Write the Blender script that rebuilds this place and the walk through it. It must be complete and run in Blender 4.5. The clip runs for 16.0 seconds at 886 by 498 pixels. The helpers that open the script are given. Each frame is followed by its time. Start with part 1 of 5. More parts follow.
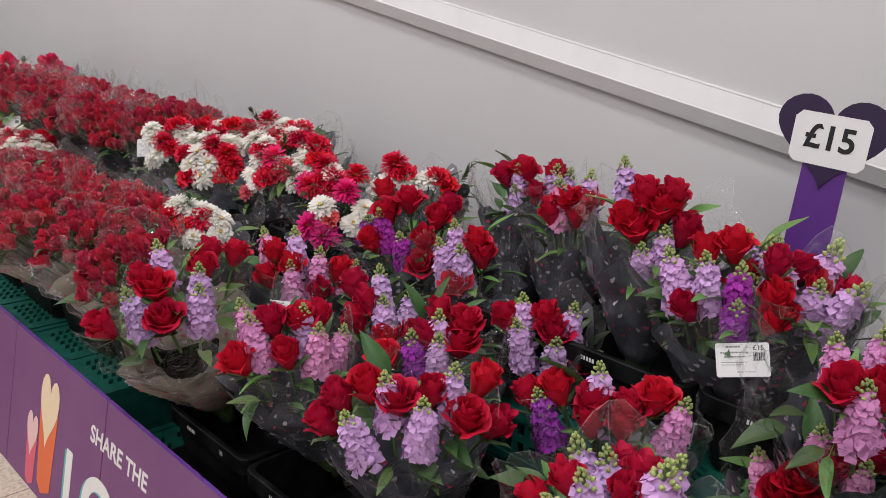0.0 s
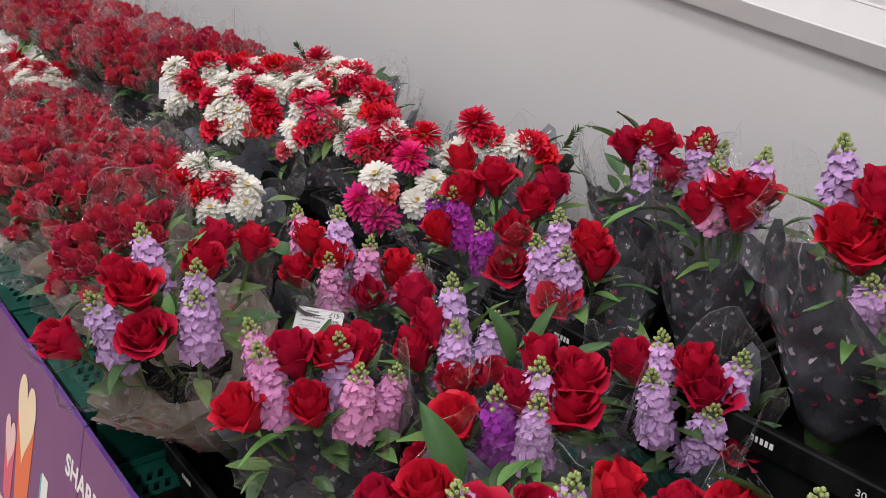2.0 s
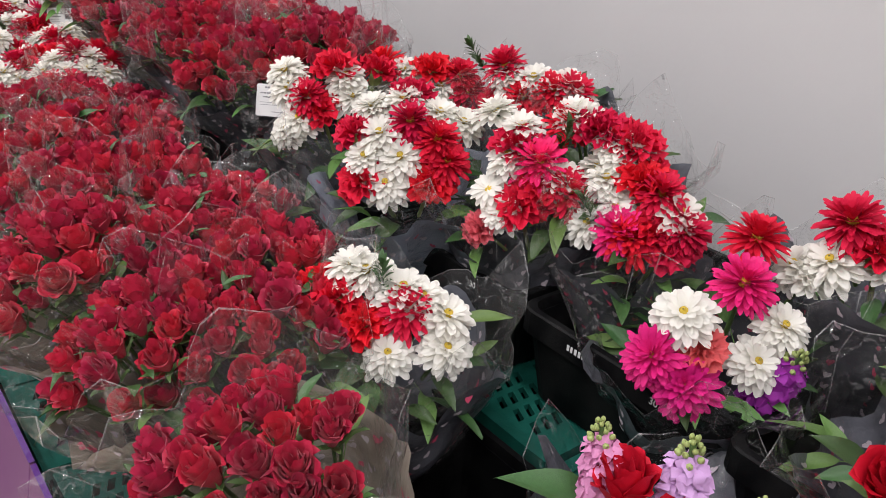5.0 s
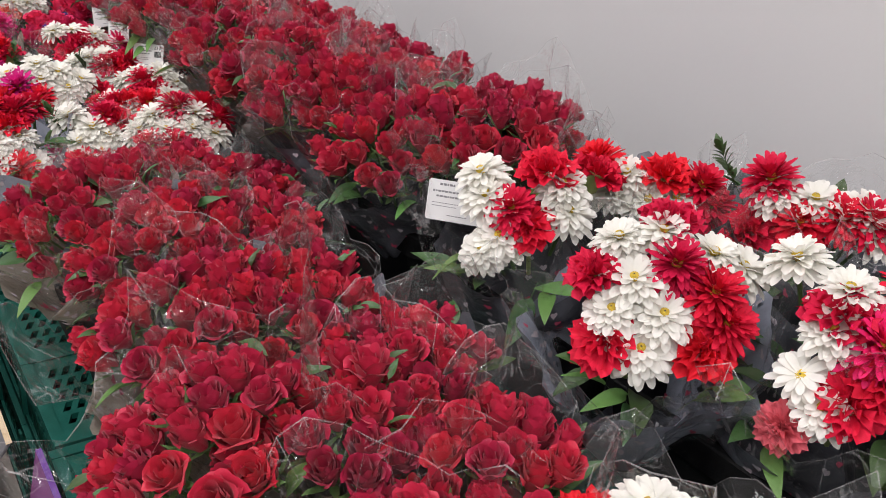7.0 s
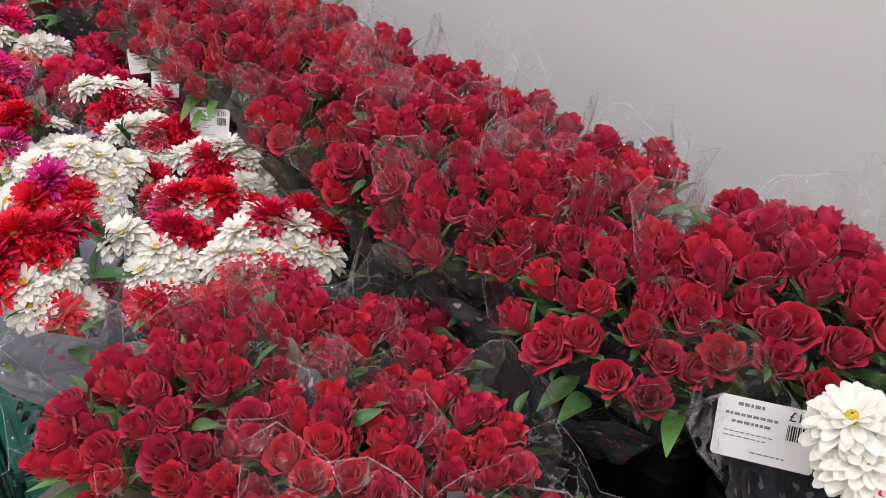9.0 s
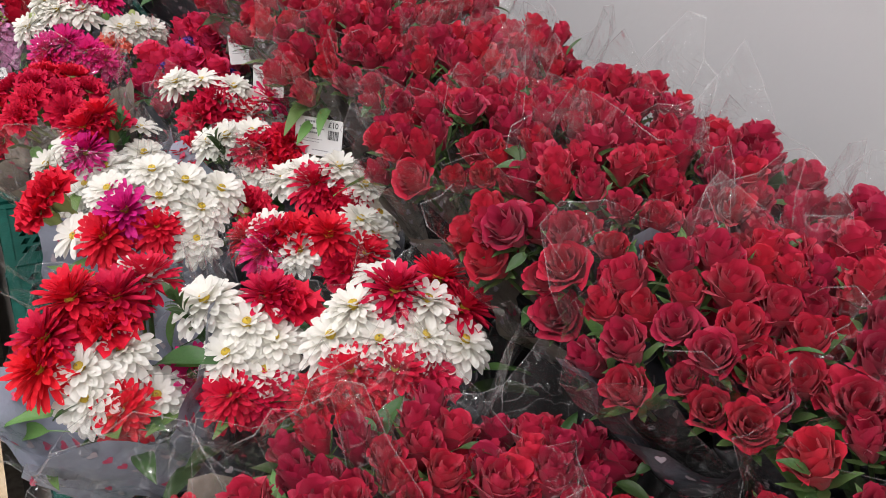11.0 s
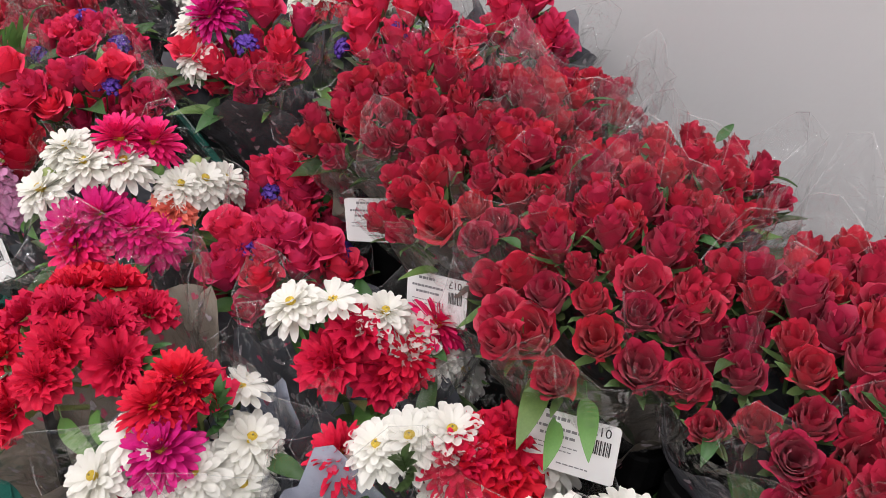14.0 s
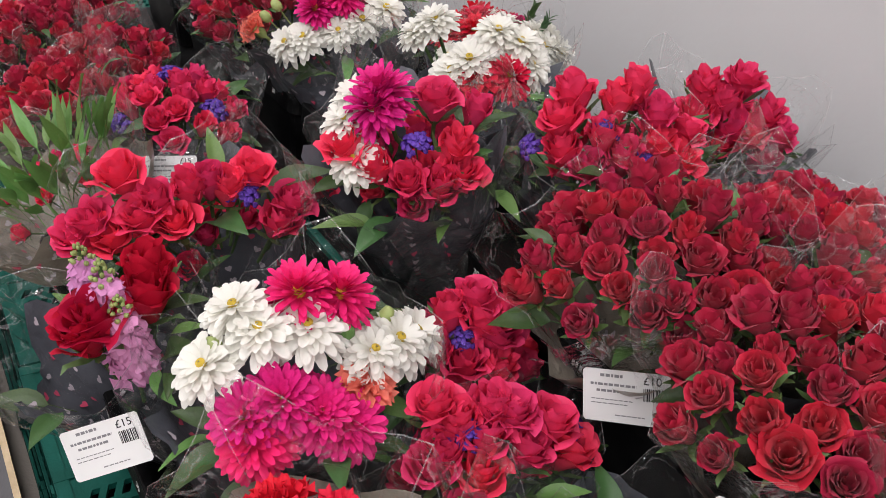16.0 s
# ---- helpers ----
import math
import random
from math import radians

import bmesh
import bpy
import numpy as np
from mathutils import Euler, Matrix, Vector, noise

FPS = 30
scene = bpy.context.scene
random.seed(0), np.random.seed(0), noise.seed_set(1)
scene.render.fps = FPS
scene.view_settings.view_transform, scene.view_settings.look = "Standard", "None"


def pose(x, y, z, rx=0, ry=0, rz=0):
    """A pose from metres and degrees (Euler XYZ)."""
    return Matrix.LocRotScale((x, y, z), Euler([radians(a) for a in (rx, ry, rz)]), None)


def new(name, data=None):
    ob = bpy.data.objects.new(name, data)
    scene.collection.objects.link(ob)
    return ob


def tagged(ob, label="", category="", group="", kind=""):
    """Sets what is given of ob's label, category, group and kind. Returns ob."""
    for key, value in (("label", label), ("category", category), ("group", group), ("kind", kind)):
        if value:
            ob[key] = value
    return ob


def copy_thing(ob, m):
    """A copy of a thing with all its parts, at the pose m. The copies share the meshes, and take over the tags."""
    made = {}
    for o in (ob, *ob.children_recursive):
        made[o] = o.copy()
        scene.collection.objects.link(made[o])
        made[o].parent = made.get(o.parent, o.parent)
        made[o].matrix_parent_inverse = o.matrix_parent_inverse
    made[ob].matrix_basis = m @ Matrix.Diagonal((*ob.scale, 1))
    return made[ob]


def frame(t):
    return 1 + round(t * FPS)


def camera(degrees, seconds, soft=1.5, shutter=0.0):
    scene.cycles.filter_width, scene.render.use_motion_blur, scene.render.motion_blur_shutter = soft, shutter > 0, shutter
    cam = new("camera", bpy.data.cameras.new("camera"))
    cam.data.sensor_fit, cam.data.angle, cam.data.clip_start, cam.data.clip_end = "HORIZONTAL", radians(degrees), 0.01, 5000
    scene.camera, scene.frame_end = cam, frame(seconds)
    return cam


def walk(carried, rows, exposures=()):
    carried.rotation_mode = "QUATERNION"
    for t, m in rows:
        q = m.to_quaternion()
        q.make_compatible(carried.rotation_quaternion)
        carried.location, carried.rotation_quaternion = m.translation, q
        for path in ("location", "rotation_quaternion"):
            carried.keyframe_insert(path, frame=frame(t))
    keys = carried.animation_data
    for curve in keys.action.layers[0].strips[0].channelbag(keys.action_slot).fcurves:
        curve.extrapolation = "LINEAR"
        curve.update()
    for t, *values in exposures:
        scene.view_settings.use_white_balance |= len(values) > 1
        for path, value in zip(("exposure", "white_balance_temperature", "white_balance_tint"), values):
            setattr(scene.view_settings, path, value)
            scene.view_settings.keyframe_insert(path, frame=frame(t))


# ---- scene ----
cam = camera(57.0, 16.0, 0.7)
METRES, EYE, TILT, LEAN, TURN = 4.8, 1.55, -17.0, -2.5, -44.5
ROWS = [
    (0.0, 0.0, 0.0, 0.0, 0.0, 0.0, -0.0),
    (0.5, -0.0098, 0.015, 0.0017, 0.28, 0.26, -0.21),
    (1.0, -0.0093, 0.0472, 0.0052, 1.06, 0.35, -0.79),
    (1.5, -0.0025, 0.0906, 0.0169, 2.62, 0.34, -2.0),
    (2.0, -0.0148, 0.131, 0.0203, 4.44, -3.82, -2.62),
    (2.5, -0.0441, 0.1663, 0.0304, 4.54, -7.93, -1.94),
    (3.0, -0.0681, 0.1831, 0.0381, 4.24, -8.8, -1.49),
    (5.5, -0.1493, 0.3258, 0.0851, 5.63, -8.6, -4.63),
    (6.0, -0.1728, 0.3402, 0.094, 5.73, -8.56, -5.14),
    (6.5, -0.1935, 0.3521, 0.0985, 5.97, -8.28, -5.86),
    (7.0, -0.2112, 0.3791, 0.105, 6.95, -8.04, -6.61),
    (7.5, -0.2291, 0.414, 0.1166, 7.5, -8.08, -6.72),
    (8.0, -0.2529, 0.445, 0.1242, 7.77, -8.44, -6.79),
    (8.5, -0.2784, 0.4663, 0.136, 7.56, -8.87, -6.43),
    (9.0, -0.2958, 0.4806, 0.1449, 6.79, -9.45, -5.7),
    (11.5, -0.3475, 0.5765, 0.1698, 15.02, -13.46, -7.0),
    (12.0, -0.3782, 0.59, 0.1813, 14.58, -13.53, -6.27),
    (12.5, -0.403, 0.6037, 0.1853, 13.71, -13.51, -5.99),
    (13.0, -0.4154, 0.6292, 0.1925, 13.06, -13.44, -6.5),
    (13.5, -0.4271, 0.6558, 0.2025, 12.16, -12.25, -7.05),
    (14.0, -0.4503, 0.6718, 0.2068, 11.31, -12.66, -7.52),
    (14.5, -0.4814, 0.6812, 0.214, 10.68, -13.01, -7.52),
    (15.0, -0.511, 0.6861, 0.2195, 9.91, -13.26, -7.61),
    (15.5, -0.5297, 0.6939, 0.223, 10.06, -13.54, -9.09),
    (16.0, -0.5382, 0.7219, 0.2329, 9.66, -13.63, -8.11),
]
walk(cam, [(t, pose(0, 0, EYE, TILT, LEAN, TURN) @ pose(METRES * x, METRES * y, METRES * z, 90 + pitch, roll, yaw)) for t, x, y, z, yaw, pitch, roll in ROWS], [(0.0, -0.25), (1.6, -0.22), (2.6, 0.0), (16.0, 0.0)])

# ---- world and lights ----
world = bpy.data.worlds.new("shop_surround")
scene.world = world
world.use_nodes = True
world.node_tree.nodes["Background"].inputs[0].default_value = (0.9, 0.95, 1.0, 1)
world.node_tree.nodes["Background"].inputs[1].default_value = 0.01
LAMP_POWER = 51.0
CEILING_Z = 4.8
LAMP_ROWS = [(x, y) for x in (-3.7, -1.6, 0.45) for y in (-2.2, 0.8, 3.8, 6.8)]
for lx, ly in LAMP_ROWS:
    data = bpy.data.lights.new("tube_light", "AREA")
    data.shape, data.size, data.size_y = "RECTANGLE", 0.22, 1.9
    data.energy, data.color = LAMP_POWER, (1.0, 0.965, 1.0)
    new("tube_light", data).matrix_world = pose(lx, ly, CEILING_Z - 0.085)


# ---- materials ----
def material(name, color, rough=0.5, metal=0.0, vary=0.0, scale=40.0, bump=0.0, bump_scale=120.0, spec=0.5, sheen=0.0, hue=0.0,
             second=None, second_scale=6.0, translucent=0.0):
    m = bpy.data.materials.new(name)
    m.use_nodes = True
    nt = m.node_tree
    n, link = nt.nodes, nt.links
    b = n["Principled BSDF"]
    b.inputs["Roughness"].default_value = rough
    b.inputs["Metallic"].default_value = metal
    b.inputs["Specular IOR Level"].default_value = spec
    b.inputs["Sheen Weight"].default_value = sheen
    co = n.new("ShaderNodeTexCoord")
    rgb = n.new("ShaderNodeRGB")
    rgb.outputs[0].default_value = (*color, 1)
    out = rgb.outputs[0]
    if second:
        tex = n.new("ShaderNodeTexNoise")
        tex.inputs["Scale"].default_value = second_scale
        tex.inputs["Detail"].default_value = 5
        link.new(co.outputs["Object"], tex.inputs["Vector"])
        ramp = n.new("ShaderNodeValToRGB")
        ramp.color_ramp.elements[0].position, ramp.color_ramp.elements[1].position = 0.4, 0.65
        link.new(tex.outputs["Fac"], ramp.inputs[0])
        mix = n.new("ShaderNodeMix")
        mix.data_type = "RGBA"
        link.new(ramp.outputs[0], mix.inputs[0])
        link.new(out, mix.inputs[6])
        mix.inputs[7].default_value = (*second, 1)
        out = mix.outputs[2]
    if vary or hue:
        info = n.new("ShaderNodeObjectInfo")
        tex = n.new("ShaderNodeTexNoise")
        tex.inputs["Scale"].default_value = scale
        tex.inputs["Detail"].default_value = 4
        link.new(co.outputs["Object"], tex.inputs["Vector"])
        hsv = n.new("ShaderNodeHueSaturation")
        add = n.new("ShaderNodeMath")
        add.operation = "ADD"
        link.new(info.outputs["Random"], add.inputs[0])
        link.new(tex.outputs["Fac"], add.inputs[1])
        rng = n.new("ShaderNodeMapRange")
        rng.inputs[1].default_value, rng.inputs[2].default_value = 0.2, 1.8
        rng.inputs[3].default_value, rng.inputs[4].default_value = 1 - vary, 1 + vary
        link.new(add.outputs[0], rng.inputs[0])
        link.new(rng.outputs[0], hsv.inputs["Value"])
        rng2 = n.new("ShaderNodeMapRange")
        rng2.inputs[3].default_value, rng2.inputs[4].default_value = 0.5 - hue, 0.5 + hue
        link.new(info.outputs["Random"], rng2.inputs[0])
        link.new(rng2.outputs[0], hsv.inputs["Hue"])
        link.new(out, hsv.inputs["Color"])
        out = hsv.outputs[0]
    link.new(out, b.inputs["Base Color"])
    if bump:
        tex = n.new("ShaderNodeTexNoise")
        tex.inputs["Scale"].default_value = bump_scale
        tex.inputs["Detail"].default_value = 6
        link.new(co.outputs["Object"], tex.inputs["Vector"])
        bp = n.new("ShaderNodeBump")
        bp.inputs["Strength"].default_value = bump
        bp.inputs["Distance"].default_value = 0.01
        link.new(tex.outputs["Fac"], bp.inputs["Height"])
        link.new(bp.outputs[0], b.inputs["Normal"])
    if translucent:
        tr = n.new("ShaderNodeBsdfTranslucent")
        link.new(out, tr.inputs[0])
        ms = n.new("ShaderNodeMixShader")
        ms.inputs[0].default_value = translucent
        link.new(b.outputs[0], ms.inputs[1])
        link.new(tr.outputs[0], ms.inputs[2])
        link.new(ms.outputs[0], n["Material Output"].inputs[0])
    return m


def film_material(name, haze, tint):
    """Clear wrapping film: mostly clear, with a thin milky haze, painted pale glint lines and sharp gloss."""
    m = bpy.data.materials.new(name)
    m.use_nodes = True
    n, link = m.node_tree.nodes, m.node_tree.links
    n.remove(n["Principled BSDF"])
    clear = n.new("ShaderNodeBsdfTransparent")
    clear.inputs[0].default_value = (*tint, 1)
    milk = n.new("ShaderNodeBsdfDiffuse")
    milk.inputs[0].default_value = (0.8, 0.79, 0.78, 1)
    a = n.new("ShaderNodeMixShader")
    gloss = n.new("ShaderNodeBsdfGlossy")
    gloss.inputs["Roughness"].default_value = 0.09
    facing = n.new("ShaderNodeLayerWeight")
    power = n.new("ShaderNodeMath")
    power.operation = "POWER"
    power.inputs[1].default_value = 3.2
    fres = n.new("ShaderNodeMapRange")
    fres.inputs[3].default_value, fres.inputs[4].default_value = 0.03, 0.55
    link.new(facing.outputs["Facing"], power.inputs[0])
    link.new(power.outputs[0], fres.inputs[0])
    # thin noise lines of extra milk, painted as highlights along creases
    glint_noise = n.new("ShaderNodeTexNoise")
    glint_noise.noise_dimensions = "3D"
    glint_noise.inputs["Scale"].default_value = 9
    glint_noise.inputs["Detail"].default_value = 3
    glint_noise.inputs["Distortion"].default_value = 2.0
    glint_shift = n.new("ShaderNodeMath")
    glint_shift.operation = "SUBTRACT"
    glint_shift.inputs[1].default_value = 0.5
    size = n.new("ShaderNodeMath")
    size.operation = "ABSOLUTE"
    line = n.new("ShaderNodeMapRange")
    line.inputs[1].default_value, line.inputs[2].default_value = 0.0, 0.012
    line.inputs[3].default_value, line.inputs[4].default_value = 0.16 + haze, haze
    link.new(glint_noise.outputs["Fac"], glint_shift.inputs[0])
    link.new(glint_shift.outputs[0], size.inputs[0])
    link.new(size.outputs[0], line.inputs[0])
    link.new(line.outputs[0], a.inputs[0])
    co = n.new("ShaderNodeTexCoord")
    tex = n.new("ShaderNodeTexNoise")
    tex.inputs["Scale"].default_value = 16
    tex.inputs["Detail"].default_value = 2
    tex.inputs["Distortion"].default_value = 1.5
    bump = n.new("ShaderNodeBump")
    bump.inputs["Strength"].default_value = 0.7
    bump.inputs["Distance"].default_value = 0.03
    link.new(co.outputs["Object"], tex.inputs["Vector"])
    link.new(tex.outputs["Fac"], bump.inputs["Height"])
    link.new(bump.outputs[0], gloss.inputs["Normal"])
    link.new(bump.outputs[0], facing.inputs["Normal"])
    link.new(co.outputs["Object"], glint_noise.inputs["Vector"])
    b = n.new("ShaderNodeMixShader")
    link.new(clear.outputs[0], a.inputs[1])
    link.new(milk.outputs[0], a.inputs[2])
    link.new(fres.outputs[0], b.inputs[0])
    link.new(a.outputs[0], b.inputs[1])
    link.new(gloss.outputs[0], b.inputs[2])
    link.new(b.outputs[0], n["Material Output"].inputs[0])
    return m


WALL = material("painted_wall", (0.575, 0.57, 0.565), 0.38, vary=0.02, scale=3, bump=0.04, bump_scale=60, second=(0.55, 0.545, 0.545), second_scale=1.2)
TRIM = material("painted_trim", (0.63, 0.625, 0.615), 0.4, bump=0.03, bump_scale=50, second=(0.60, 0.595, 0.585), second_scale=9)
FLOOR = material("vinyl_floor", (0.52, 0.46, 0.37), 0.35, second=(0.36, 0.29, 0.22), second_scale=70, bump=0.05)
JOINT = material("floor_joint", (0.25, 0.22, 0.19), 0.8, bump=0.2)
CEIL = material("ceiling_tile", (0.75, 0.75, 0.74), 0.9, bump=0.3, bump_scale=200)
LAMP_BODY = material("lamp_housing", (0.8, 0.8, 0.8), 0.4)
BLACK = material("black_plastic", (0.003, 0.003, 0.0035), 0.5, spec=0.1, bump=0.1, bump_scale=300, second=(0.012, 0.012, 0.012), second_scale=12)
GREEN = material("green_crate_plastic", (0.005, 0.075, 0.056), 0.6, spec=0.2, vary=0.22, scale=9, bump=0.12, bump_scale=220, second=(0.008, 0.095, 0.073), second_scale=25)
PURPLE = material("purple_card", (0.155, 0.048, 0.155), 0.55, bump=0.06, bump_scale=250, second=(0.17, 0.058, 0.165), second_scale=5)
PURPLE_DEEP = material("deep_purple_card", (0.022, 0.010, 0.045), 0.45, bump=0.03)
PURPLE_POST = material("violet_card", (0.095, 0.024, 0.20), 0.45, bump=0.03, second=(0.10, 0.027, 0.21))
GREYCARD = material("grey_card", (0.075, 0.078, 0.085), 0.5, bump=0.05, second=(0.09, 0.09, 0.1))
KRAFT = material("raw_cardboard", (0.55, 0.43, 0.28), 0.8, bump=0.4, second=(0.45, 0.34, 0.2), second_scale=30)
CREAM = material("cream_print", (0.75, 0.60, 0.40), 0.5, bump=0.03)
ORANGE = material("orange_print", (0.68, 0.13, 0.035), 0.5, bump=0.03)
PINKPRINT = material("pink_print", (0.62, 0.09, 0.14), 0.5, bump=0.03)
PALEPINK = material("pale_pink_print", (0.72, 0.47, 0.46), 0.5, bump=0.03)
WHITEPRINT = material("white_print", (0.72, 0.70, 0.68), 0.5, bump=0.03)
TEAL = material("teal_print", (0.08, 0.42, 0.38), 0.5, bump=0.03)
INK = material("black_ink", (0.01, 0.01, 0.012), 0.5)
GREYINK = material("grey_ink", (0.2, 0.2, 0.21), 0.6)
STICKER = material("white_sticker", (0.74, 0.74, 0.73), 0.42, bump=0.02, vary=0.05)
ROSE_RED = material("red_rose_petal", (0.49, 0.014, 0.052), 0.42, vary=0.3, scale=60, bump=0.15, bump_scale=220, sheen=0.1, hue=0.006, spec=0.4, translucent=0.05)
ROSE_BRIGHT = material("bright_red_rose_petal", (0.53, 0.008, 0.042), 0.5, vary=0.2, scale=60, bump=0.15, bump_scale=220, hue=0.005, spec=0.25, translucent=0.1)
ROSE_CORAL = material("coral_rose_petal", (0.80, 0.045, 0.14), 0.5, vary=0.2, scale=60, bump=0.15, bump_scale=220, hue=0.008, spec=0.25, translucent=0.1)
CARN_RED = material("red_carnation_petal", (0.68, 0.013, 0.05), 0.55, vary=0.22, scale=70, bump=0.2, hue=0.006, spec=0.2, translucent=0.1)
CARN_PINK = material("salmon_carnation_petal", (0.8, 0.16, 0.15), 0.55, vary=0.15, scale=70, bump=0.2, hue=0.015, spec=0.2, translucent=0.25)
MAGENTA = material("magenta_petal", (0.75, 0.02, 0.20), 0.5, vary=0.25, scale=60, bump=0.15, hue=0.015, spec=0.25, translucent=0.1)
CHRYS_WHITE = material("white_petal", (0.9, 0.89, 0.83), 0.5, vary=0.05, scale=50, bump=0.05, spec=0.25, translucent=0.38)
LILAC = material("lilac_petal", (0.60, 0.38, 0.68), 0.55, vary=0.2, scale=80, bump=0.15, hue=0.02, spec=0.2, translucent=0.15)
PINK_STOCK = material("pink_stock_petal", (0.72, 0.30, 0.56), 0.55, vary=0.2, scale=80, bump=0.15, hue=0.02, spec=0.2, translucent=0.15)
VIOLET_STOCK = material("violet_stock_petal", (0.40, 0.04, 0.42), 0.55, vary=0.2, scale=80, bump=0.15, hue=0.03, spec=0.2, translucent=0.25)
STATICE = material("purple_statice", (0.10, 0.035, 0.33), 0.6, vary=0.3, scale=120, bump=0.2)
BUD_GREEN = material("green_bud", (0.38, 0.46, 0.16), 0.5, vary=0.25, scale=90, bump=0.15, translucent=0.1)
DISC_YELLOW = material("yellow_flower_centre", (0.72, 0.50, 0.05), 0.7, vary=0.25, scale=300, bump=0.6, bump_scale=500)
LEAF = material("dark_green_leaf", (0.055, 0.115, 0.035), 0.4, vary=0.4, scale=30, bump=0.15, bump_scale=90, hue=0.025, translucent=0.15)
LEAF_PALE = material("pale_green_leaf", (0.14, 0.27, 0.07), 0.45, vary=0.3, scale=30, bump=0.15, hue=0.02, translucent=0.2)
STEM = material("green_stem", (0.09, 0.16, 0.05), 0.5, vary=0.3, scale=40, bump=0.1)
PAPER_GREY = material("grey_wrapping_paper", (0.085, 0.089, 0.104), 0.3, vary=0.22, scale=14, bump=0.5, bump_scale=28, second=(0.125, 0.13, 0.15), second_scale=10)
PAPER_PALE = material("pale_grey_wrapping_paper", (0.34, 0.37, 0.45), 0.34, vary=0.15, scale=14, bump=0.5, bump_scale=28, second=(0.29, 0.31, 0.38), second_scale=10)
PAPER_TAUPE = material("taupe_wrapping_film", (0.26, 0.225, 0.185), 0.28, vary=0.22, scale=14, bump=0.5, bump_scale=28, second=(0.36, 0.32, 0.26), second_scale=12)
HEART_PALE = material("pale_heart_print", (0.52, 0.46, 0.5), 0.4)
HEART_PINK = material("pink_heart_print", (0.62, 0.08, 0.16), 0.4)
FILM = film_material("clear_film", 0.006, (0.99, 0.99, 0.99))
FILM_MILKY = film_material("milky_film", 0.03, (0.98, 0.98, 0.98))
# stronger haze, used for strips that imitate glints on the film's edges
FILM_GLINT = film_material("folded_film_edge", 0.2, (0.97, 0.97, 0.97))


# ---- mesh helpers ----
class Geo:
    """Collects vertices, faces and a material slot for each face."""

    def __init__(self):
        self.v, self.f, self.m = [], [], []

    def grid(self, rows, slot=0, closed=False):
        """A sheet from rows of points."""
        base, w = len(self.v), len(rows[0])
        for r in rows:
            self.v.extend(r)
        for i in range(len(rows) - 1):
            for j in range(w if closed else w - 1):
                k = (j + 1) % w
                self.f.append((base + i * w + j, base + i * w + k, base + (i + 1) * w + k, base + (i + 1) * w + j))
                self.m.append(slot)

    def poly(self, points, slot=0):
        base = len(self.v)
        self.v.extend(points)
        self.f.append(tuple(range(base, base + len(points))))
        self.m.append(slot)

    def box(self, a, b, slot=0):
        (x0, y0, z0), (x1, y1, z1) = a, b
        k = len(self.v)
        self.v += [(x0, y0, z0), (x1, y0, z0), (x1, y1, z0), (x0, y1, z0), (x0, y0, z1), (x1, y0, z1), (x1, y1, z1), (x0, y1, z1)]
        for q in ((3, 2, 1, 0), (4, 5, 6, 7), (0, 1, 5, 4), (1, 2, 6, 5), (2, 3, 7, 6), (3, 0, 4, 7)):
            self.f.append(tuple(k + i for i in q))
            self.m.append(slot)

    def prism(self, outline, z0, z1, slot=0):
        """An upright prism over an outline in x and y."""
        n = len(outline)
        self.poly([(x, y, z1) for x, y in outline], slot)
        self.poly([(x, y, z0) for x, y in reversed(outline)], slot)
        for i in range(n):
            (xa, ya), (xb, yb) = outline[i], outline[(i + 1) % n]
            self.poly([(xa, ya, z0), (xb, yb, z0), (xb, yb, z1), (xa, ya, z1)], slot)

    def moved(self, other, mat):
        """Adds another set of geometry, moved by a matrix."""
        base = len(self.v)
        self.v += [tuple(mat @ Vector(p)) for p in other.v]
        self.f += [tuple(base + i for i in q) for q in other.f]
        self.m += other.m

    def mesh(self, name, materials, smooth=True):
        me = bpy.data.meshes.new(name)
        me.from_pydata([tuple(p) for p in self.v], [], self.f)
        for m in materials:
            me.materials.append(m)
        me.polygons.foreach_set("material_index", self.m)
        me.polygons.foreach_set("use_smooth", [smooth] * len(self.f))
        me.update()
        return me


def bevelled(ob, width, segments=2):
    mod = ob.modifiers.new("bevel", "BEVEL")
    mod.width, mod.segments, mod.limit_method = width, segments, "ANGLE"
    return ob


def part(name, mesh, parent, mat=None, label=""):
    ob = new(name, mesh)
    ob.parent = parent
    if mat is not None:
        ob.matrix_basis = mat
    return tagged(ob, label)


def text_mesh(words, size, mat, depth=0.0004, bold=0.0):
    curve = bpy.data.curves.new("lettering", "FONT")
    curve.body, curve.size, curve.extrude, curve.offset = words, size, depth, bold
    curve.align_x, curve.align_y = "CENTER", "CENTER"
    curve.materials.append(mat)
    ob = bpy.data.objects.new("lettering", curve)
    me = bpy.data.meshes.new_from_object(ob)
    bpy.data.objects.remove(ob)
    return me


def heart_outline(w, h, n=28):
    pts = []
    for i in range(n):
        a = 2 * math.pi * i / n
        x = 16 * math.sin(a) ** 3
        y = 13 * math.cos(a) - 5 * math.cos(2 * a) - 2 * math.cos(3 * a) - math.cos(4 * a)
        pts.append((x / 32 * w, (y + 2.6) / 29 * h))
    return pts[::-1]


# ---- structure ----
WALL_X = 2.12
Y0, Y1, X0 = -4.0, 9.0, -5.0


def structure(name, geo, mats, label, smooth=False):
    return tagged(new(name, geo.mesh(name, mats, smooth)), label, name.split("_")[0], "", "structure")


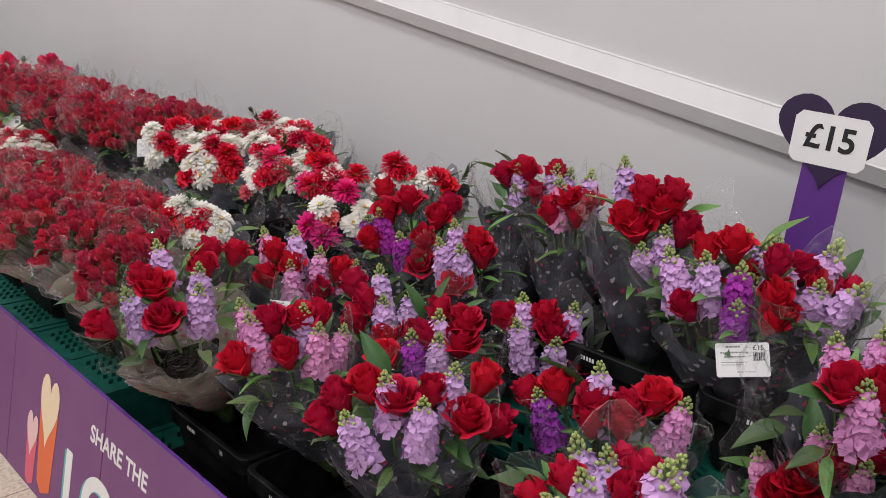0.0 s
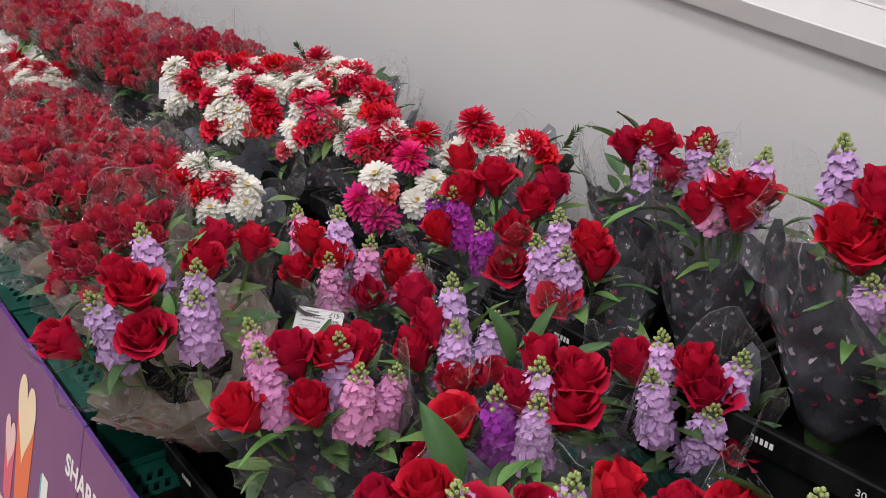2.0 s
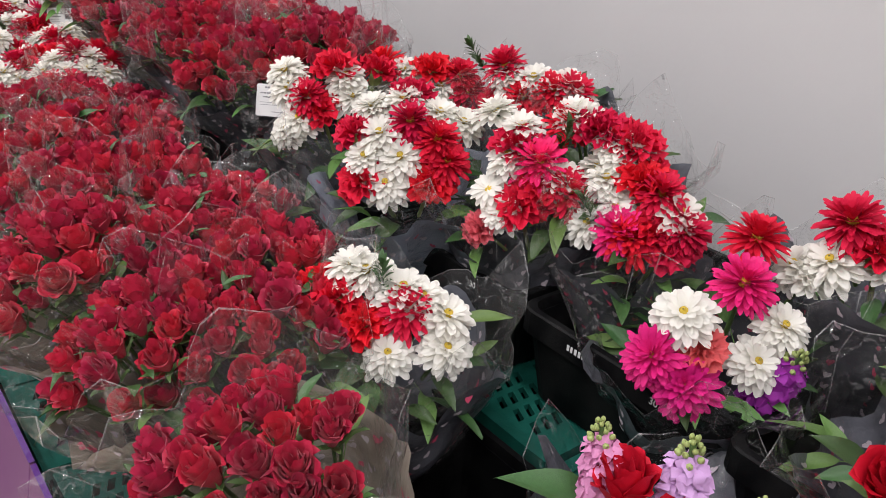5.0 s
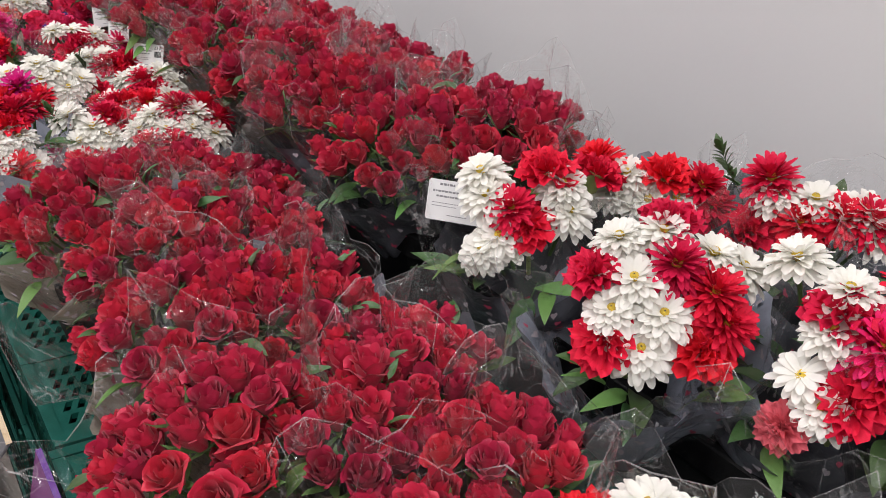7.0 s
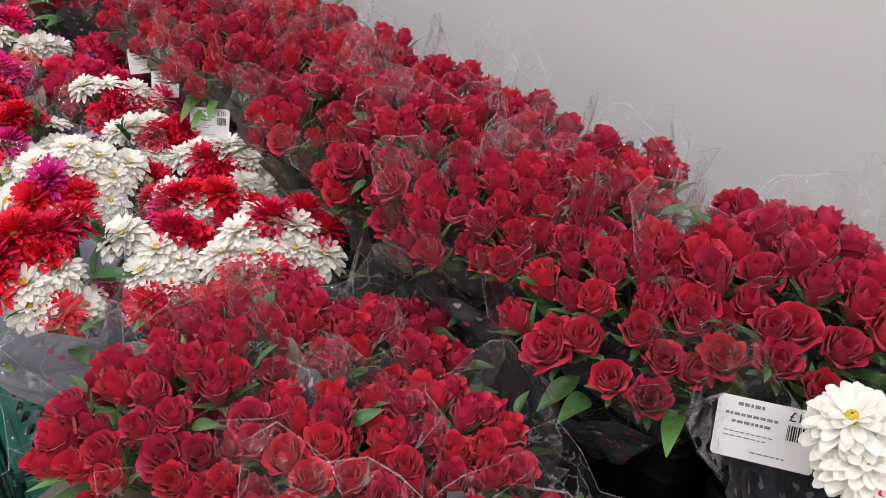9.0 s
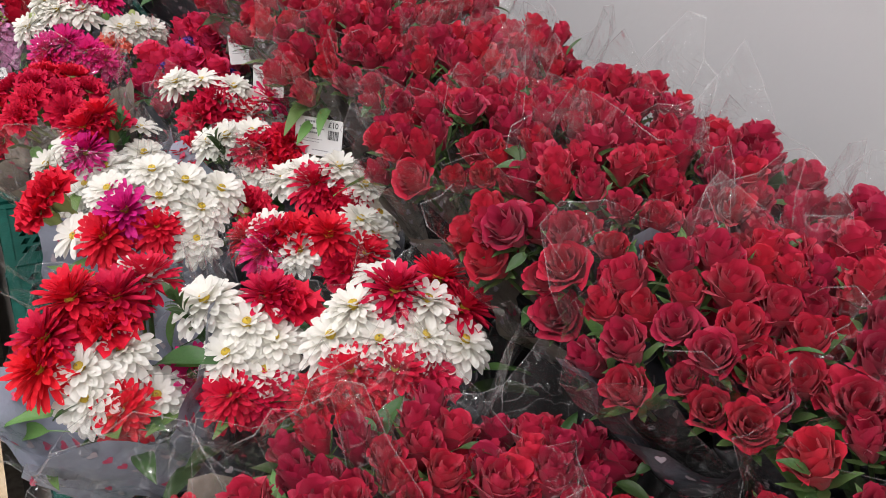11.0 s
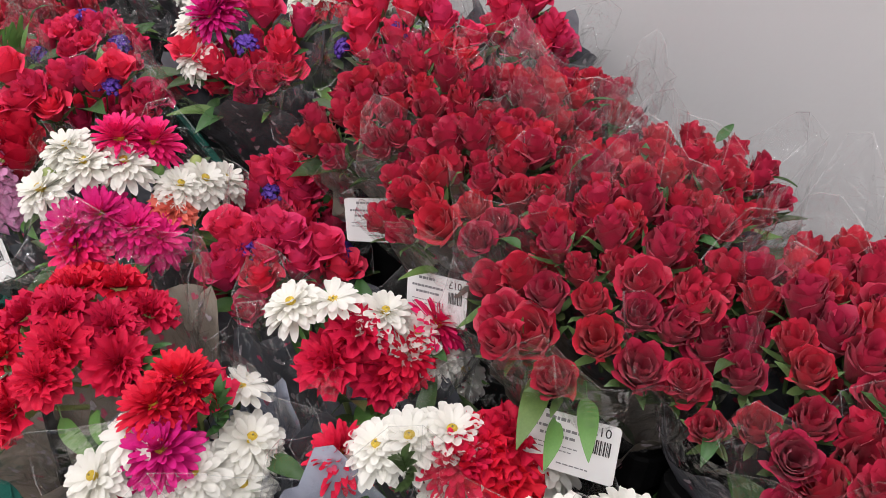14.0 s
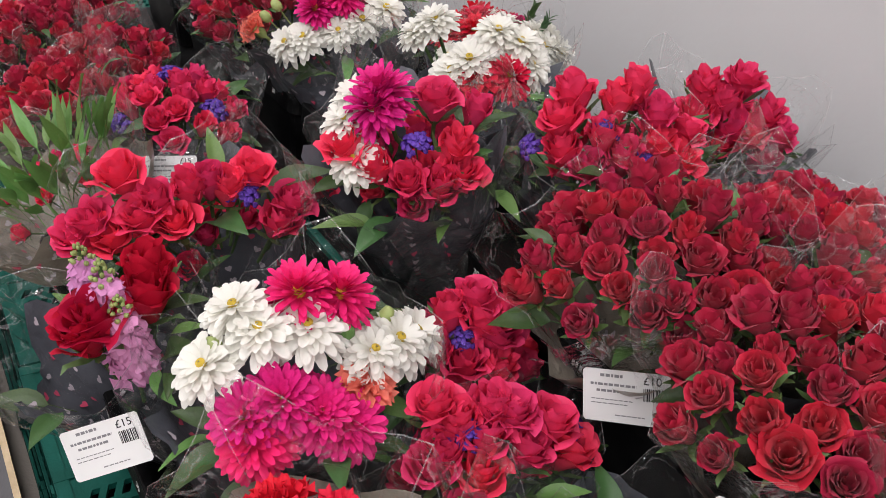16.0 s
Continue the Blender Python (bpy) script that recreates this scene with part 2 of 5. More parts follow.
g = Geo()
g.box((X0, Y0, -0.12), (WALL_X + 0.6, Y1, -0.004))
floor = structure("floor", g, [JOINT], "speckled beige vinyl shop floor with dark joints")
g = Geo()
g.box((WALL_X, Y0, -0.004), (WALL_X + 0.15, Y1, CEILING_Z))
structure("wall_east", g, [WALL], "smooth off-white painted wall beside the ramp")
g = Geo()
g.box((X0 - 0.15, Y0 - 0.15, -0.004), (X0, Y1 + 0.15, CEILING_Z))
structure("wall_west", g, [WALL], "plain off-white shop wall")
g = Geo()
g.box((X0, Y1, -0.004), (WALL_X + 0.15, Y1 + 0.15, CEILING_Z))
structure("wall_north", g, [WALL], "plain off-white shop wall")
g = Geo()
g.box((X0, Y0 - 0.15, -0.004), (WALL_X + 0.15, Y0, CEILING_Z))
structure("wall_south", g, [WALL], "plain off-white shop wall")
g = Geo()
g.box((X0, Y0, CEILING_Z), (WALL_X + 0.15, Y1, CEILING_Z + 0.1))
for i in range(11):
    g.box((X0 + 0.6 * i + 0.3, Y0, CEILING_Z - 0.012), (X0 + 0.6 * i + 0.324, Y1, CEILING_Z - 0.001))
structure("ceiling", g, [CEIL], "white suspended ceiling with grid bars")

# sloping rail along the wall: a face, a bevelled top and a fine bead
SLOPE, RAIL_Y, RAIL_Z = 0.173, 0.89, 1.213


def rail(name, profile, label):
    geo = Geo()
    rows = []
    for y in (Y0 + 0.01, Y1 - 0.01):
        rows.append([(WALL_X - d, y, RAIL_Z + (y - RAIL_Y) * SLOPE + h) for d, h in profile])
    geo.grid(rows)
    geo.poly(rows[0])
    geo.poly(rows[1][::-1])
    ob = structure(name, geo, [TRIM], label)
    ob["category"] = "trim"
    return ob


rail("trim_rail", [(-0.02, -0.002), (0.020, 0.0), (0.023, 0.003), (0.037, 0.046), (0.034, 0.050), (0.012, 0.108), (-0.02, 0.110), (-0.02, -0.002)], "sloping off-white wall rail with bevelled top")
rail("trim_bead", [(-0.01, 0.108), (0.0125, 0.1082), (0.0132, 0.1095), (0.006, 0.1125), (-0.01, 0.114), (-0.01, 0.108)], "thin white bead above the sloping rail")
g = Geo()
g.box((WALL_X - 0.0015, 2.14, 1.72), (WALL_X + 0.01, 2.143, CEILING_Z - 0.01))
structure("trim_joint", g, [TRIM], "hairline joint between two wall panels")["category"] = "trim"


# ---- ceiling lamps ----
def ceiling_lamp(m):
    thing = tagged(new("ceiling_light"), "long white ceiling light with a bright tube", "ceiling light", "ceiling lights")
    geo = Geo()
    geo.prism([(-0.15, -1.0), (0.15, -1.0), (0.15, 1.0), (-0.15, 1.0)], 0.035, 0.06)
    bevelled(part("housing", geo.mesh("housing", [LAMP_BODY], False), thing), 0.008)
    for s in (-1, 1):
        geo = Geo()
        geo.box((s * 0.135 - 0.01, -0.99, -0.03), (s * 0.135 + 0.01, 0.99, 0.034))
        part("reflector", geo.mesh("reflector", [LAMP_BODY], False), thing)
    thing.matrix_world = m
    return thing


first_lamp = ceiling_lamp(pose(*LAMP_ROWS[0], CEILING_Z - 0.062))
for lx, ly in LAMP_ROWS[1:]:
    copy_thing(first_lamp, pose(lx, ly, CEILING_Z - 0.062))


# ---- display stand: crates, buckets, card front ----
CRATE_H = 0.148
FRONT_X = 0.805
PLINTH_H = 0.185


def perforated(geo, u0, u1, v0, v1, place, nu, nv, hole, depth, skew=0.0):
    """A sheet over (u, v) with rows of slots; place(u, v, d) gives the point, d deep."""
    step = (0.0, 0.24, 0.76)
    us = [u0 + (u1 - u0) * (i // 3 + step[i % 3]) / nu for i in range(nu * 3 + 1)]
    vs = [v0 + (v1 - v0) * (j // 3 + (0.0, 0.16, 0.84)[j % 3]) / nv for j in range(nv * 3 + 1)]

    def put(i, j, d):
        # skew the middle of each slot so that the openings slant
        s = skew * (us[1] - us[0]) * 1.1 * (1 if j % 3 == 2 else -1 if j % 3 == 1 else 0) * (0 if i in (0, nu * 3) else 1)
        return place(us[i] + s, vs[j], d)

    for i in range(nu * 3):
        for j in range(nv * 3):
            if i % 3 == 1 and j % 3 == 1 and hole(i // 3, j // 3):
                q = [(i, j), (i + 1, j), (i + 1, j + 1), (i, j + 1)]
                for a, b in zip(q, q[1:] + q[:1]):
                    geo.poly([put(*a, 0), put(*b, 0), put(*b, depth), put(*a, depth)])
            else:
                geo.poly([put(i, j, 0), put(i + 1, j, 0), put(i + 1, j + 1, 0), put(i, j + 1, 0)])


def crate_meshes():
    """A slotted plastic crate, 0.40 by 0.60 m, origin at the bottom of its aisle side."""
    L, W, H = 0.592, 0.40, CRATE_H - 0.006
    deck = Geo()
    perforated(deck, 0.012, W - 0.012, 0.012, L - 0.012, lambda u, v, d: (u, v, H - d), 15, 14, lambda i, j: i not in (0, 5, 10, 14) and j not in (0, 6, 7, 13), 0.012, 0.9)
    side = Geo()
    perforated(side, 0.0, L, 0.02, H - 0.024, lambda u, v, d: (0.006 + d, u, v), 16, 2, lambda i, j: i not in (0, 7, 8, 15), 0.01)
    bars = []
    for a, b in (((0.0, 0.0, H - 0.02), (W, 0.024, H + 0.004)), ((0.0, L / 2 - 0.012, H - 0.02), (W, L / 2 + 0.012, H + 0.004)), ((0.0, L - 0.024, H - 0.02), (W, L, H + 0.004)),
                 ((0.0, 0.0241, H - 0.022), (0.022, L / 2 - 0.0121, H + 0.003)), ((0.0, L / 2 + 0.0121, H - 0.022), (0.022, L - 0.0241, H + 0.003)), ((0.0, 0.0, 0.0), (0.02, L, 0.02)),
                 ((-0.004, 0.0, 0.0201), (0.006, 0.02, H - 0.0241)), ((-0.004, 0.29, 0.0201), (0.006, 0.31, H - 0.0241)), ((-0.004, L - 0.02, 0.0201), (0.006, L, H - 0.0241))):
        q = Geo()
        q.box(a, b)
        bars.append(("frame_bar", q, GREEN))
    for a, b in (((0.0201, 0.0, 0.0), (W, 0.006, H - 0.021)), ((0.0201, L - 0.006, 0.0), (W, L, H - 0.021)), ((W - 0.006, 0.0061, 0.0), (W, L - 0.0061, H - 0.021))):
        q = Geo()
        q.box(a, b)
        bars.append(("wall_panel", q, GREEN))
    # crate bottom coloured black to stand in for shade seen through the slots
    base = Geo()
    base.box((0.021, 0.007, 0.002), (W - 0.007, L - 0.007, 0.012))
    return [(n, q.mesh(n, [mt], False)) for n, q, mt in (("deck", deck, GREEN), ("side_wall", side, GREEN), ("base_panel", base, BLACK), *bars)]


crate = tagged(new("crate"), "dark green slotted plastic crate stacked under the flowers", "crate", "green crates")
for nm, me in crate_meshes():
    part(nm, me, crate)
rnd = random.Random(4)
first = True
for row, x in enumerate((FRONT_X, FRONT_X + 0.57)):
    for k in range(14):
        for level in range(2 if row == 0 and k < 5 else 3):
            m = pose(x + rnd.uniform(-0.012, 0.012) * (level > 0), -0.9 + 0.605 * k + rnd.uniform(-0.004, 0.004), CRATE_H * level + row * PLINTH_H, 0, 0, rnd.uniform(-0.4, 0.4))
            if first:
                crate.matrix_world, first = m, False
            else:
                copy_thing(crate, m)

FRONT_BASE, BACK_BASE = CRATE_H * 3 + 0.001, CRATE_H * 3 + PLINTH_H + 0.001
g = Geo()
g.box((FRONT_X + 0.57, -0.95, 0.0), (FRONT_X + 1.02, 7.6, PLINTH_H - 0.0005))
bevelled(tagged(new("plinth", g.mesh("plinth", [BLACK], False)), "low black plinth under the back crates", "plinth"), 0.006)


def bucket_thing():
    """A black rectangular flower bucket, open at the top, 0.39 m along the stand, 0.5 m deep; origin at the middle of its bottom."""
    thing = tagged(new("flower_bucket"), "black plastic rectangular flower bucket with a ledged rim", "bucket", "flower buckets")
    H, a, b = 0.17, 0.245, 0.194

    def ring(sx, sy, z, r=0.03):
        pts = []
        for cx, cy, s in ((1, 1, 0), (-1, 1, 1), (-1, -1, 2), (1, -1, 3)):
            for q in range(4):
                t = math.pi / 2 * (s + q / 3)
                pts.append((cx * (sx - r) + r * math.cos(t), cy * (sy - r) + r * math.sin(t), z))
        return pts
    geo = Geo()
    geo.grid([ring(a - 0.03, b - 0.03, 0.0), ring(a - 0.012, b - 0.01, H - 0.05), ring(a - 0.012, b - 0.01, H - 0.02),
              ring(a - 0.018, b - 0.016, H - 0.02), ring(a - 0.036, b - 0.036, 0.01)], 0, True)
    geo.poly(ring(a - 0.036, b - 0.036, 0.011))
    part("tub", geo.mesh("tub", [BLACK], False), thing)
    geo = Geo()
    geo.grid([ring(a - 0.004, b - 0.002, H - 0.045), ring(a, b, H - 0.043), ring(a, b, H - 0.003), ring(a - 0.003, b - 0.003, H),
              ring(a - 0.014, b - 0.012, H), ring(a - 0.016, b - 0.014, H - 0.02)], 0, True)
    part("rim", geo.mesh("rim", [BLACK], False), thing)
    face = Matrix(((0, 0, -1, -a - 0.0006), (-1, 0, 0, 0), (0, 1, 0, H - 0.023), (0, 0, 0, 1)))
    geo = Geo()
    for i, w in enumerate((0.005, 0.004, 0.005, 0.005, 0.006)):
        geo.box((-0.019 + i * 0.0078, -0.005, 0), (-0.019 + i * 0.0078 + w, 0.005, 0.0003))
    part("printed_mark", geo.mesh("printed_mark", [STICKER], False), thing, face @ pose(-0.06, 0, 0))
    part("printed_number", text_mesh("30", 0.016, STICKER, 0.0002), thing, face @ pose(0.09, 0, 0.0002))
    return thing


# black sheet with a lip, added in place of the deep shade over the low crates
g = Geo()
g.box((FRONT_X - 0.02, -0.9, CRATE_H * 2 + 0.004), (FRONT_X + 0.39, 1.95, CRATE_H * 2 + 0.010))
g.box((FRONT_X - 0.02, -0.9, CRATE_H * 2 + 0.0105), (FRONT_X - 0.012, 1.95, CRATE_H * 2 + 0.03))
bevelled(tagged(new("liner_tray", g.mesh("liner_tray", [BLACK], False)), "added black sheet over the low crates, standing in for deep shade", "tray"), 0.002)

bucket = bucket_thing()
first = True
FRONT_BUCKET_X, BACK_BUCKET_X = 1.13, 1.705
for bx, bz in ((FRONT_BUCKET_X, FRONT_BASE), (BACK_BUCKET_X, BACK_BASE)):
    for k in range(19):
        low = CRATE_H - 0.0105 if bx < 1.5 and -0.3 + 0.402 * k < 2.0 else 0.0
        lift, shift = (0.0355, -0.05) if bx > 1.5 and k > 8 else (0.0, 0.0)
        m = pose(bx + shift + rnd.uniform(-0.008, 0.008), -0.3 + 0.402 * k, bz - low + lift, 0, 0, rnd.uniform(-0.8, 0.8))
        if first:
            bucket.matrix_world, first = m, False
        else:
            copy_thing(bucket, m)


g = Geo()
g.box((FRONT_X + 0.575, 3.12, BACK_BASE - 0.0005), (FRONT_X + 0.97, 7.2, BACK_BASE + 0.0345))
bevelled(tagged(new("riser_board", g.mesh("riser_board", [BLACK], False)), "thin black riser board under the back flower buckets", "riser board"), 0.004)


def front_board(x, y0, y1, top, card, label, folds=(), foot=0.0):
    thing = tagged(new("display_board"), label, "display board", "", "")
    thing.location = (x, 0, 0)
    ys = [y0, *folds, y1]
    for a, b in zip(ys, ys[1:]):
        geo = Geo()
        geo.box((-0.004, a + 0.002, 0.0), (0.004, b - 0.002, top - 0.002))
        geo.v = [(x - foot * (1 - z / top), y, z) for x, y, z in geo.v]
        bevelled(part("panel", geo.mesh("panel", [card], False), thing), 0.002)
        geo = Geo()
        n = 52
        rows = [[(x, a + 0.003 + (b - a - 0.006) * i / n, z + 0.0018 * noise.noise((a * 9 + i * 0.9, z * 30, x * 90)) * (1 if k % 3 else 0)) for i in range(n + 1)]
                for k, (x, z) in enumerate(((-0.0046, top - 0.004), (-0.0048, top), (0.0048, top + 0.0006), (0.0046, top - 0.004)))]
        geo.grid(rows)
        part("board_edge", geo.mesh("board_edge", [PURPLE_POST if card is PURPLE else KRAFT], False), thing)
    return thing


BOARD_TOP, BOARD_FOOT = 0.476, 0.085
board = front_board(0.785, -1.2, 3.30, BOARD_TOP, PURPLE, "purple printed cardboard front panel with hearts and white lettering", (0.1, 0.7, 1.3, 2.02, 2.72), BOARD_FOOT)
# the wide sloping foot is added to cover the floor with dark grey
front_board(0.745, 3.31, 7.4, 0.49, GREYCARD, "dark grey cardboard front panel with a raw pale edge", (4.6, 5.9), 0.34)


def on_board(y, z, d=0.0046):
    """The pose of print on the board's aisle side: x of the print runs to the right for one who faces it."""
    long = math.hypot(BOARD_FOOT, BOARD_TOP)
    ux, uz = BOARD_FOOT / long, BOARD_TOP / long
    return Matrix(((0, ux, -uz, -BOARD_FOOT * (1 - z / BOARD_TOP) - d * uz), (-1, 0, 0, y), (0, uz, ux, z + d * ux), (0, 0, 0, 1)))


def flat(name, outline, mat, m, thing, th=0.0006):
    geo = Geo()
    geo.prism(outline, 0, th)
    return part(name, geo.mesh(name, [mat], False), thing, m)


part("lettering", text_mesh("SHARE THE", 0.068, WHITEPRINT, 0.0004, 0.0014), board, on_board(1.93, 0.35))
part("lettering", text_mesh("LOVE", 0.27, WHITEPRINT, 0.0004, 0.008), board, on_board(1.93, 0.135, 0.0052))
part("lettering_shadow", text_mesh("LOVE", 0.27, TEAL, 0.0004, 0.008), board, on_board(1.943, 0.127))
for hy, hz, s, pale, deep in ((2.40, 0.305, 0.95, CREAM, ORANGE), (2.515, 0.185, 0.6, PALEPINK, PINKPRINT)):
    flat("cone_print", [(-0.07 * s, 0.0), (-0.05 * s, -0.27 * s), (-0.012 * s, -0.30 * s), (0.055 * s, -0.27 * s), (0.075 * s, 0.0)], deep, on_board(hy, hz), board)
    flat("heart_print", [(x, y - 0.02 * s) for x, y in heart_outline(0.15 * s, 0.25 * s)], pale, on_board(hy, hz, 0.0053) @ pose(0, 0, 0, 0, 0, -4), board)


# ---- price sign ----
def price_sign():
    thing = tagged(new("price_sign"), "purple heart-shaped price sign on a violet card post among the bouquets", "price sign")
    thing.location = (1.86, 0.665, 0.84)
    m = Matrix(((0, 0, -1, 0), (-1, 0, 0, 0), (0, 1, 0, 0), (0, 0, 0, 1)))
    geo = Geo()
    geo.prism([(-0.053, 0.0), (0.053, 0.0), (0.048, 0.40), (-0.048, 0.40)], -0.002, 0.002)
    bevelled(part("post", geo.mesh("post", [PURPLE_POST], False), thing, m), 0.001)
    geo = Geo()
    geo.prism([(x * 1.0, y + 0.443) for x, y in heart_outline(0.245, 0.205, 48)], 0.0025, 0.006)
    bevelled(part("heart_panel", geo.mesh("heart_panel", [PURPLE_DEEP], False), thing, m), 0.001)
    w, h, c = 0.083, 0.057, 0.014
    flat("price_card", [(-w, -h + c), (-w + c, -h), (w - c, -h), (w, -h + c), (w, h - c), (w - c, h), (-w + c, h), (-w, h - c)], STICKER, m @ pose(0, 0.452, 0.0063), thing, 0.001)
    me = text_mesh("£15", 0.074, INK, 0.0004, 0.0016)
    part("price_lettering", me, thing, m @ pose(0, 0.455, 0.0078))
    thing.matrix_basis = pose(1.86, 0.688, 0.84, 3, 0, 0)
    return thing


price_sign()


# ---- flower heads, built once each, one metre across, facing up ----
def petal_rows(span, n, rows):
    """Rows of a cupped petal: rows of (radius, height), a share of the span and a centre angle."""
    return [[(r * math.cos(a0 + span * s * (j / n - 0.5)), r * math.sin(a0 + span * s * (j / n - 0.5)), z) for j in range(n + 1)] for r, z, s, a0 in rows]


def rose_mesh(name, petal, seed, openness=1.0):
    r = random.Random(seed)
    geo = Geo()
    layers = ((3, 0.10, 0.15, 0.52, 2.6, 0.0), (3, 0.14, 0.24, 0.55, 2.5, 0.03), (4, 0.17, 0.33, 0.52, 2.0, 0.07), (4, 0.19, 0.42, 0.45, 1.9, 0.12), (5, 0.20, 0.50, 0.33, 1.5, 0.17))
    for k, (count, rin, rout, top, span, curl) in enumerate(layers):
        rout = rout * (0.62 + 0.38 * openness) if k > 1 else rout
        for i in range(count):
            a = 2 * math.pi * (i + 0.37 * k) / count + r.uniform(-0.15, 0.15)
            t, ro = top + r.uniform(-0.07, 0.05), rout * r.uniform(0.88, 1.08)
            n, rows = 6, []
            for v in range(6):
                u = v / 5
                rows_r = rin * (1 - u) * 0.7 + ro * math.sin(min(1.0, u * 1.15) * math.pi / 2) ** 0.8 * (0.35 + 0.65 * u ** 0.5) + (curl * openness if u > 0.95 else 0)
                z = -0.42 + (t + 0.42) * u ** 0.85 - (curl * 0.35 if u > 0.95 else 0)
                line = []
                for j in range(n + 1):
                    s = j / n - 0.5
                    ang = a + span * s * (0.45 + 0.55 * math.sin(min(1, u * 1.3) * math.pi / 2))
                    edge = 1 - (2 * abs(s)) ** 2.2 * 0.24 * u * u + 0.04 * math.sin(6 * s + i * 3) * u
                    rr = rows_r * (1 + 0.10 * s * (1 if k % 2 else -1) + 0.05 * math.sin(7 * s + i) * u)
                    if u > 0.95:
                        rr += 0.045 * math.sin(8 * s + 2 * i + k) + r.uniform(-0.012, 0.012)
                    line.append((rr * math.cos(ang), rr * math.sin(ang), -0.42 + (z + 0.42) * edge))
                rows.append(line)
            geo.grid(rows)
    # calyx and the top of the stem
    for i in range(5):
        a = 2 * math.pi * i / 5 + 0.3
        ca, sa = math.cos(a), math.sin(a)
        rows = []
        for rr, z, w in ((0.10, -0.46, 0.08), (0.26, -0.36, 0.10), (0.50, -0.16, 0.06), (0.64, 0.08 - 0.3 * r.random(), 0.004)):
            rows.append([(rr * ca - s * w * sa, rr * sa + s * w * ca, z) for s in (-1, 0, 1)])
        geo.grid(rows, 1)
    tube = [[(q * math.cos(2 * math.pi * j / 6), q * math.sin(2 * math.pi * j / 6), z) for j in range(6)] for q, z in ((0.16, -0.40), (0.12, -0.5), (0.05, -0.58), (0.045, -1.5))]
    geo.grid(tube, 1, True)
    return geo.mesh(name, [petal, STEM])


def daisy_mesh(name, petal, seed, full=True, dense=False):
    """A chrysanthemum: rings of spoon-shaped petals round a small yellow centre."""
    r = random.Random(seed)
    geo = Geo()
    rings = ((19, 0.52, -12, 0.15), (18, 0.49, 2, 0.145), (16, 0.44, 15, 0.14), (13, 0.37, 29, 0.13), (9, 0.29, 44, 0.11)) if full else ((13, 0.50, 2, 0.15), (11, 0.45, 18, 0.145))
    if dense:
        rings = ((22, 0.50, -14, 0.10), (22, 0.49, 4, 0.10), (20, 0.46, 20, 0.095), (18, 0.42, 36, 0.09), (15, 0.36, 50, 0.085), (12, 0.31, 64, 0.08), (8, 0.27, 78, 0.07))
    for k, (count, length, lift, width) in enumerate(rings):
        for i in range(count):
            a = 2 * math.pi * (i + 0.5 * k) / count + r.uniform(-0.12, 0.12)
            e = radians(lift + r.uniform(-9, 9))
            ln, rows = length * r.uniform(0.85, 1.06), []
            twist = r.uniform(-0.25, 0.25)
            for u, w in ((0.06, 0.4), (0.4, 0.85), (0.75, 1.0), (0.93, 0.72), (1.0, 0.22)):
                d = ln * u
                bend = 0.22 * u * u * ln
                cx, cz = d * math.cos(e) + bend * math.sin(e) * (0.8 if lift > 30 else 0.1), d * math.sin(e) - (bend * 0.5 if lift < 30 else -bend * 0.1) + 0.02 * k
                rows.append([(cx * math.cos(a) - s * w * width * 0.5 * math.sin(a), cx * math.sin(a) + s * w * width * 0.5 * math.cos(a), cz + abs(s) * w * width * 0.22 + s * twist * width * 0.5) for s in (-1, 0, 1)])
            geo.grid(rows)
    cr, cz = (0.085, 0.17) if full else (0.12, 0.05)
    dome = [[(cr * q * math.cos(2 * math.pi * j / 10), cr * q * math.sin(2 * math.pi * j / 10), cz * z) for j in range(10)] for q, z in ((1, 0.0), (1.0, 0.55), (0.7, 0.95), (0.15, 1.05))]
    geo.grid(dome, 1, True)
    tube = [[(q * math.cos(2 * math.pi * j / 6), q * math.sin(2 * math.pi * j / 6), z) for j in range(6)] for q, z in ((0.16, -0.02), (0.11, -0.1), (0.035, -0.16), (0.035, -1.0))]
    geo.grid(tube, 2, True)
    return geo.mesh(name, [petal, DISC_YELLOW, STEM])


def carnation_mesh(name, petal, seed):
    """A ruffled carnation: cupped petals with a toothed, waved rim."""
    r = random.Random(seed)
    geo = Geo()
    for k, (count, reach, lift) in enumerate(((8, 0.5, 8), (8, 0.47, 28), (7, 0.4, 46), (6, 0.32, 62), (5, 0.22, 78))):
        for i in range(count):
            a = 2 * math.pi * (i + 0.5 * k) / count + r.uniform(-0.2, 0.2)
            e = radians(lift + r.uniform(-10, 10))
            span = 2.0 * math.pi / count * 1.35
            ph, rows = r.uniform(0, 6), []
            for u in (0.12, 0.55, 0.85, 1.0):
                line = []
                for j in range(9):
                    s = j / 8 - 0.5
                    d = reach * u * (1 - 0.25 * (2 * s) ** 2 * u) * (1 + (0.07 if j % 2 else -0.05) * (u > 0.9))
                    wav = 0.07 * u * u * math.sin(4.5 * math.pi * s + ph)
                    x, z = d * math.cos(e) - wav * math.sin(e), d * math.sin(e) + wav * math.cos(e)
                    ang = a + span * s
                    line.append((x * math.cos(ang), x * math.sin(ang), z - 0.04))
                rows.append(line)
            geo.grid(rows)
    tube = [[(q * math.cos(2 * math.pi * j / 6), q * math.sin(2 * math.pi * j / 6), z) for j in range(6)] for q, z in ((0.15, 0.02), (0.14, -0.3), (0.04, -0.42), (0.04, -1.3))]
    geo.grid(tube, 1, True)
    return geo.mesh(name, [petal, BUD_GREEN])


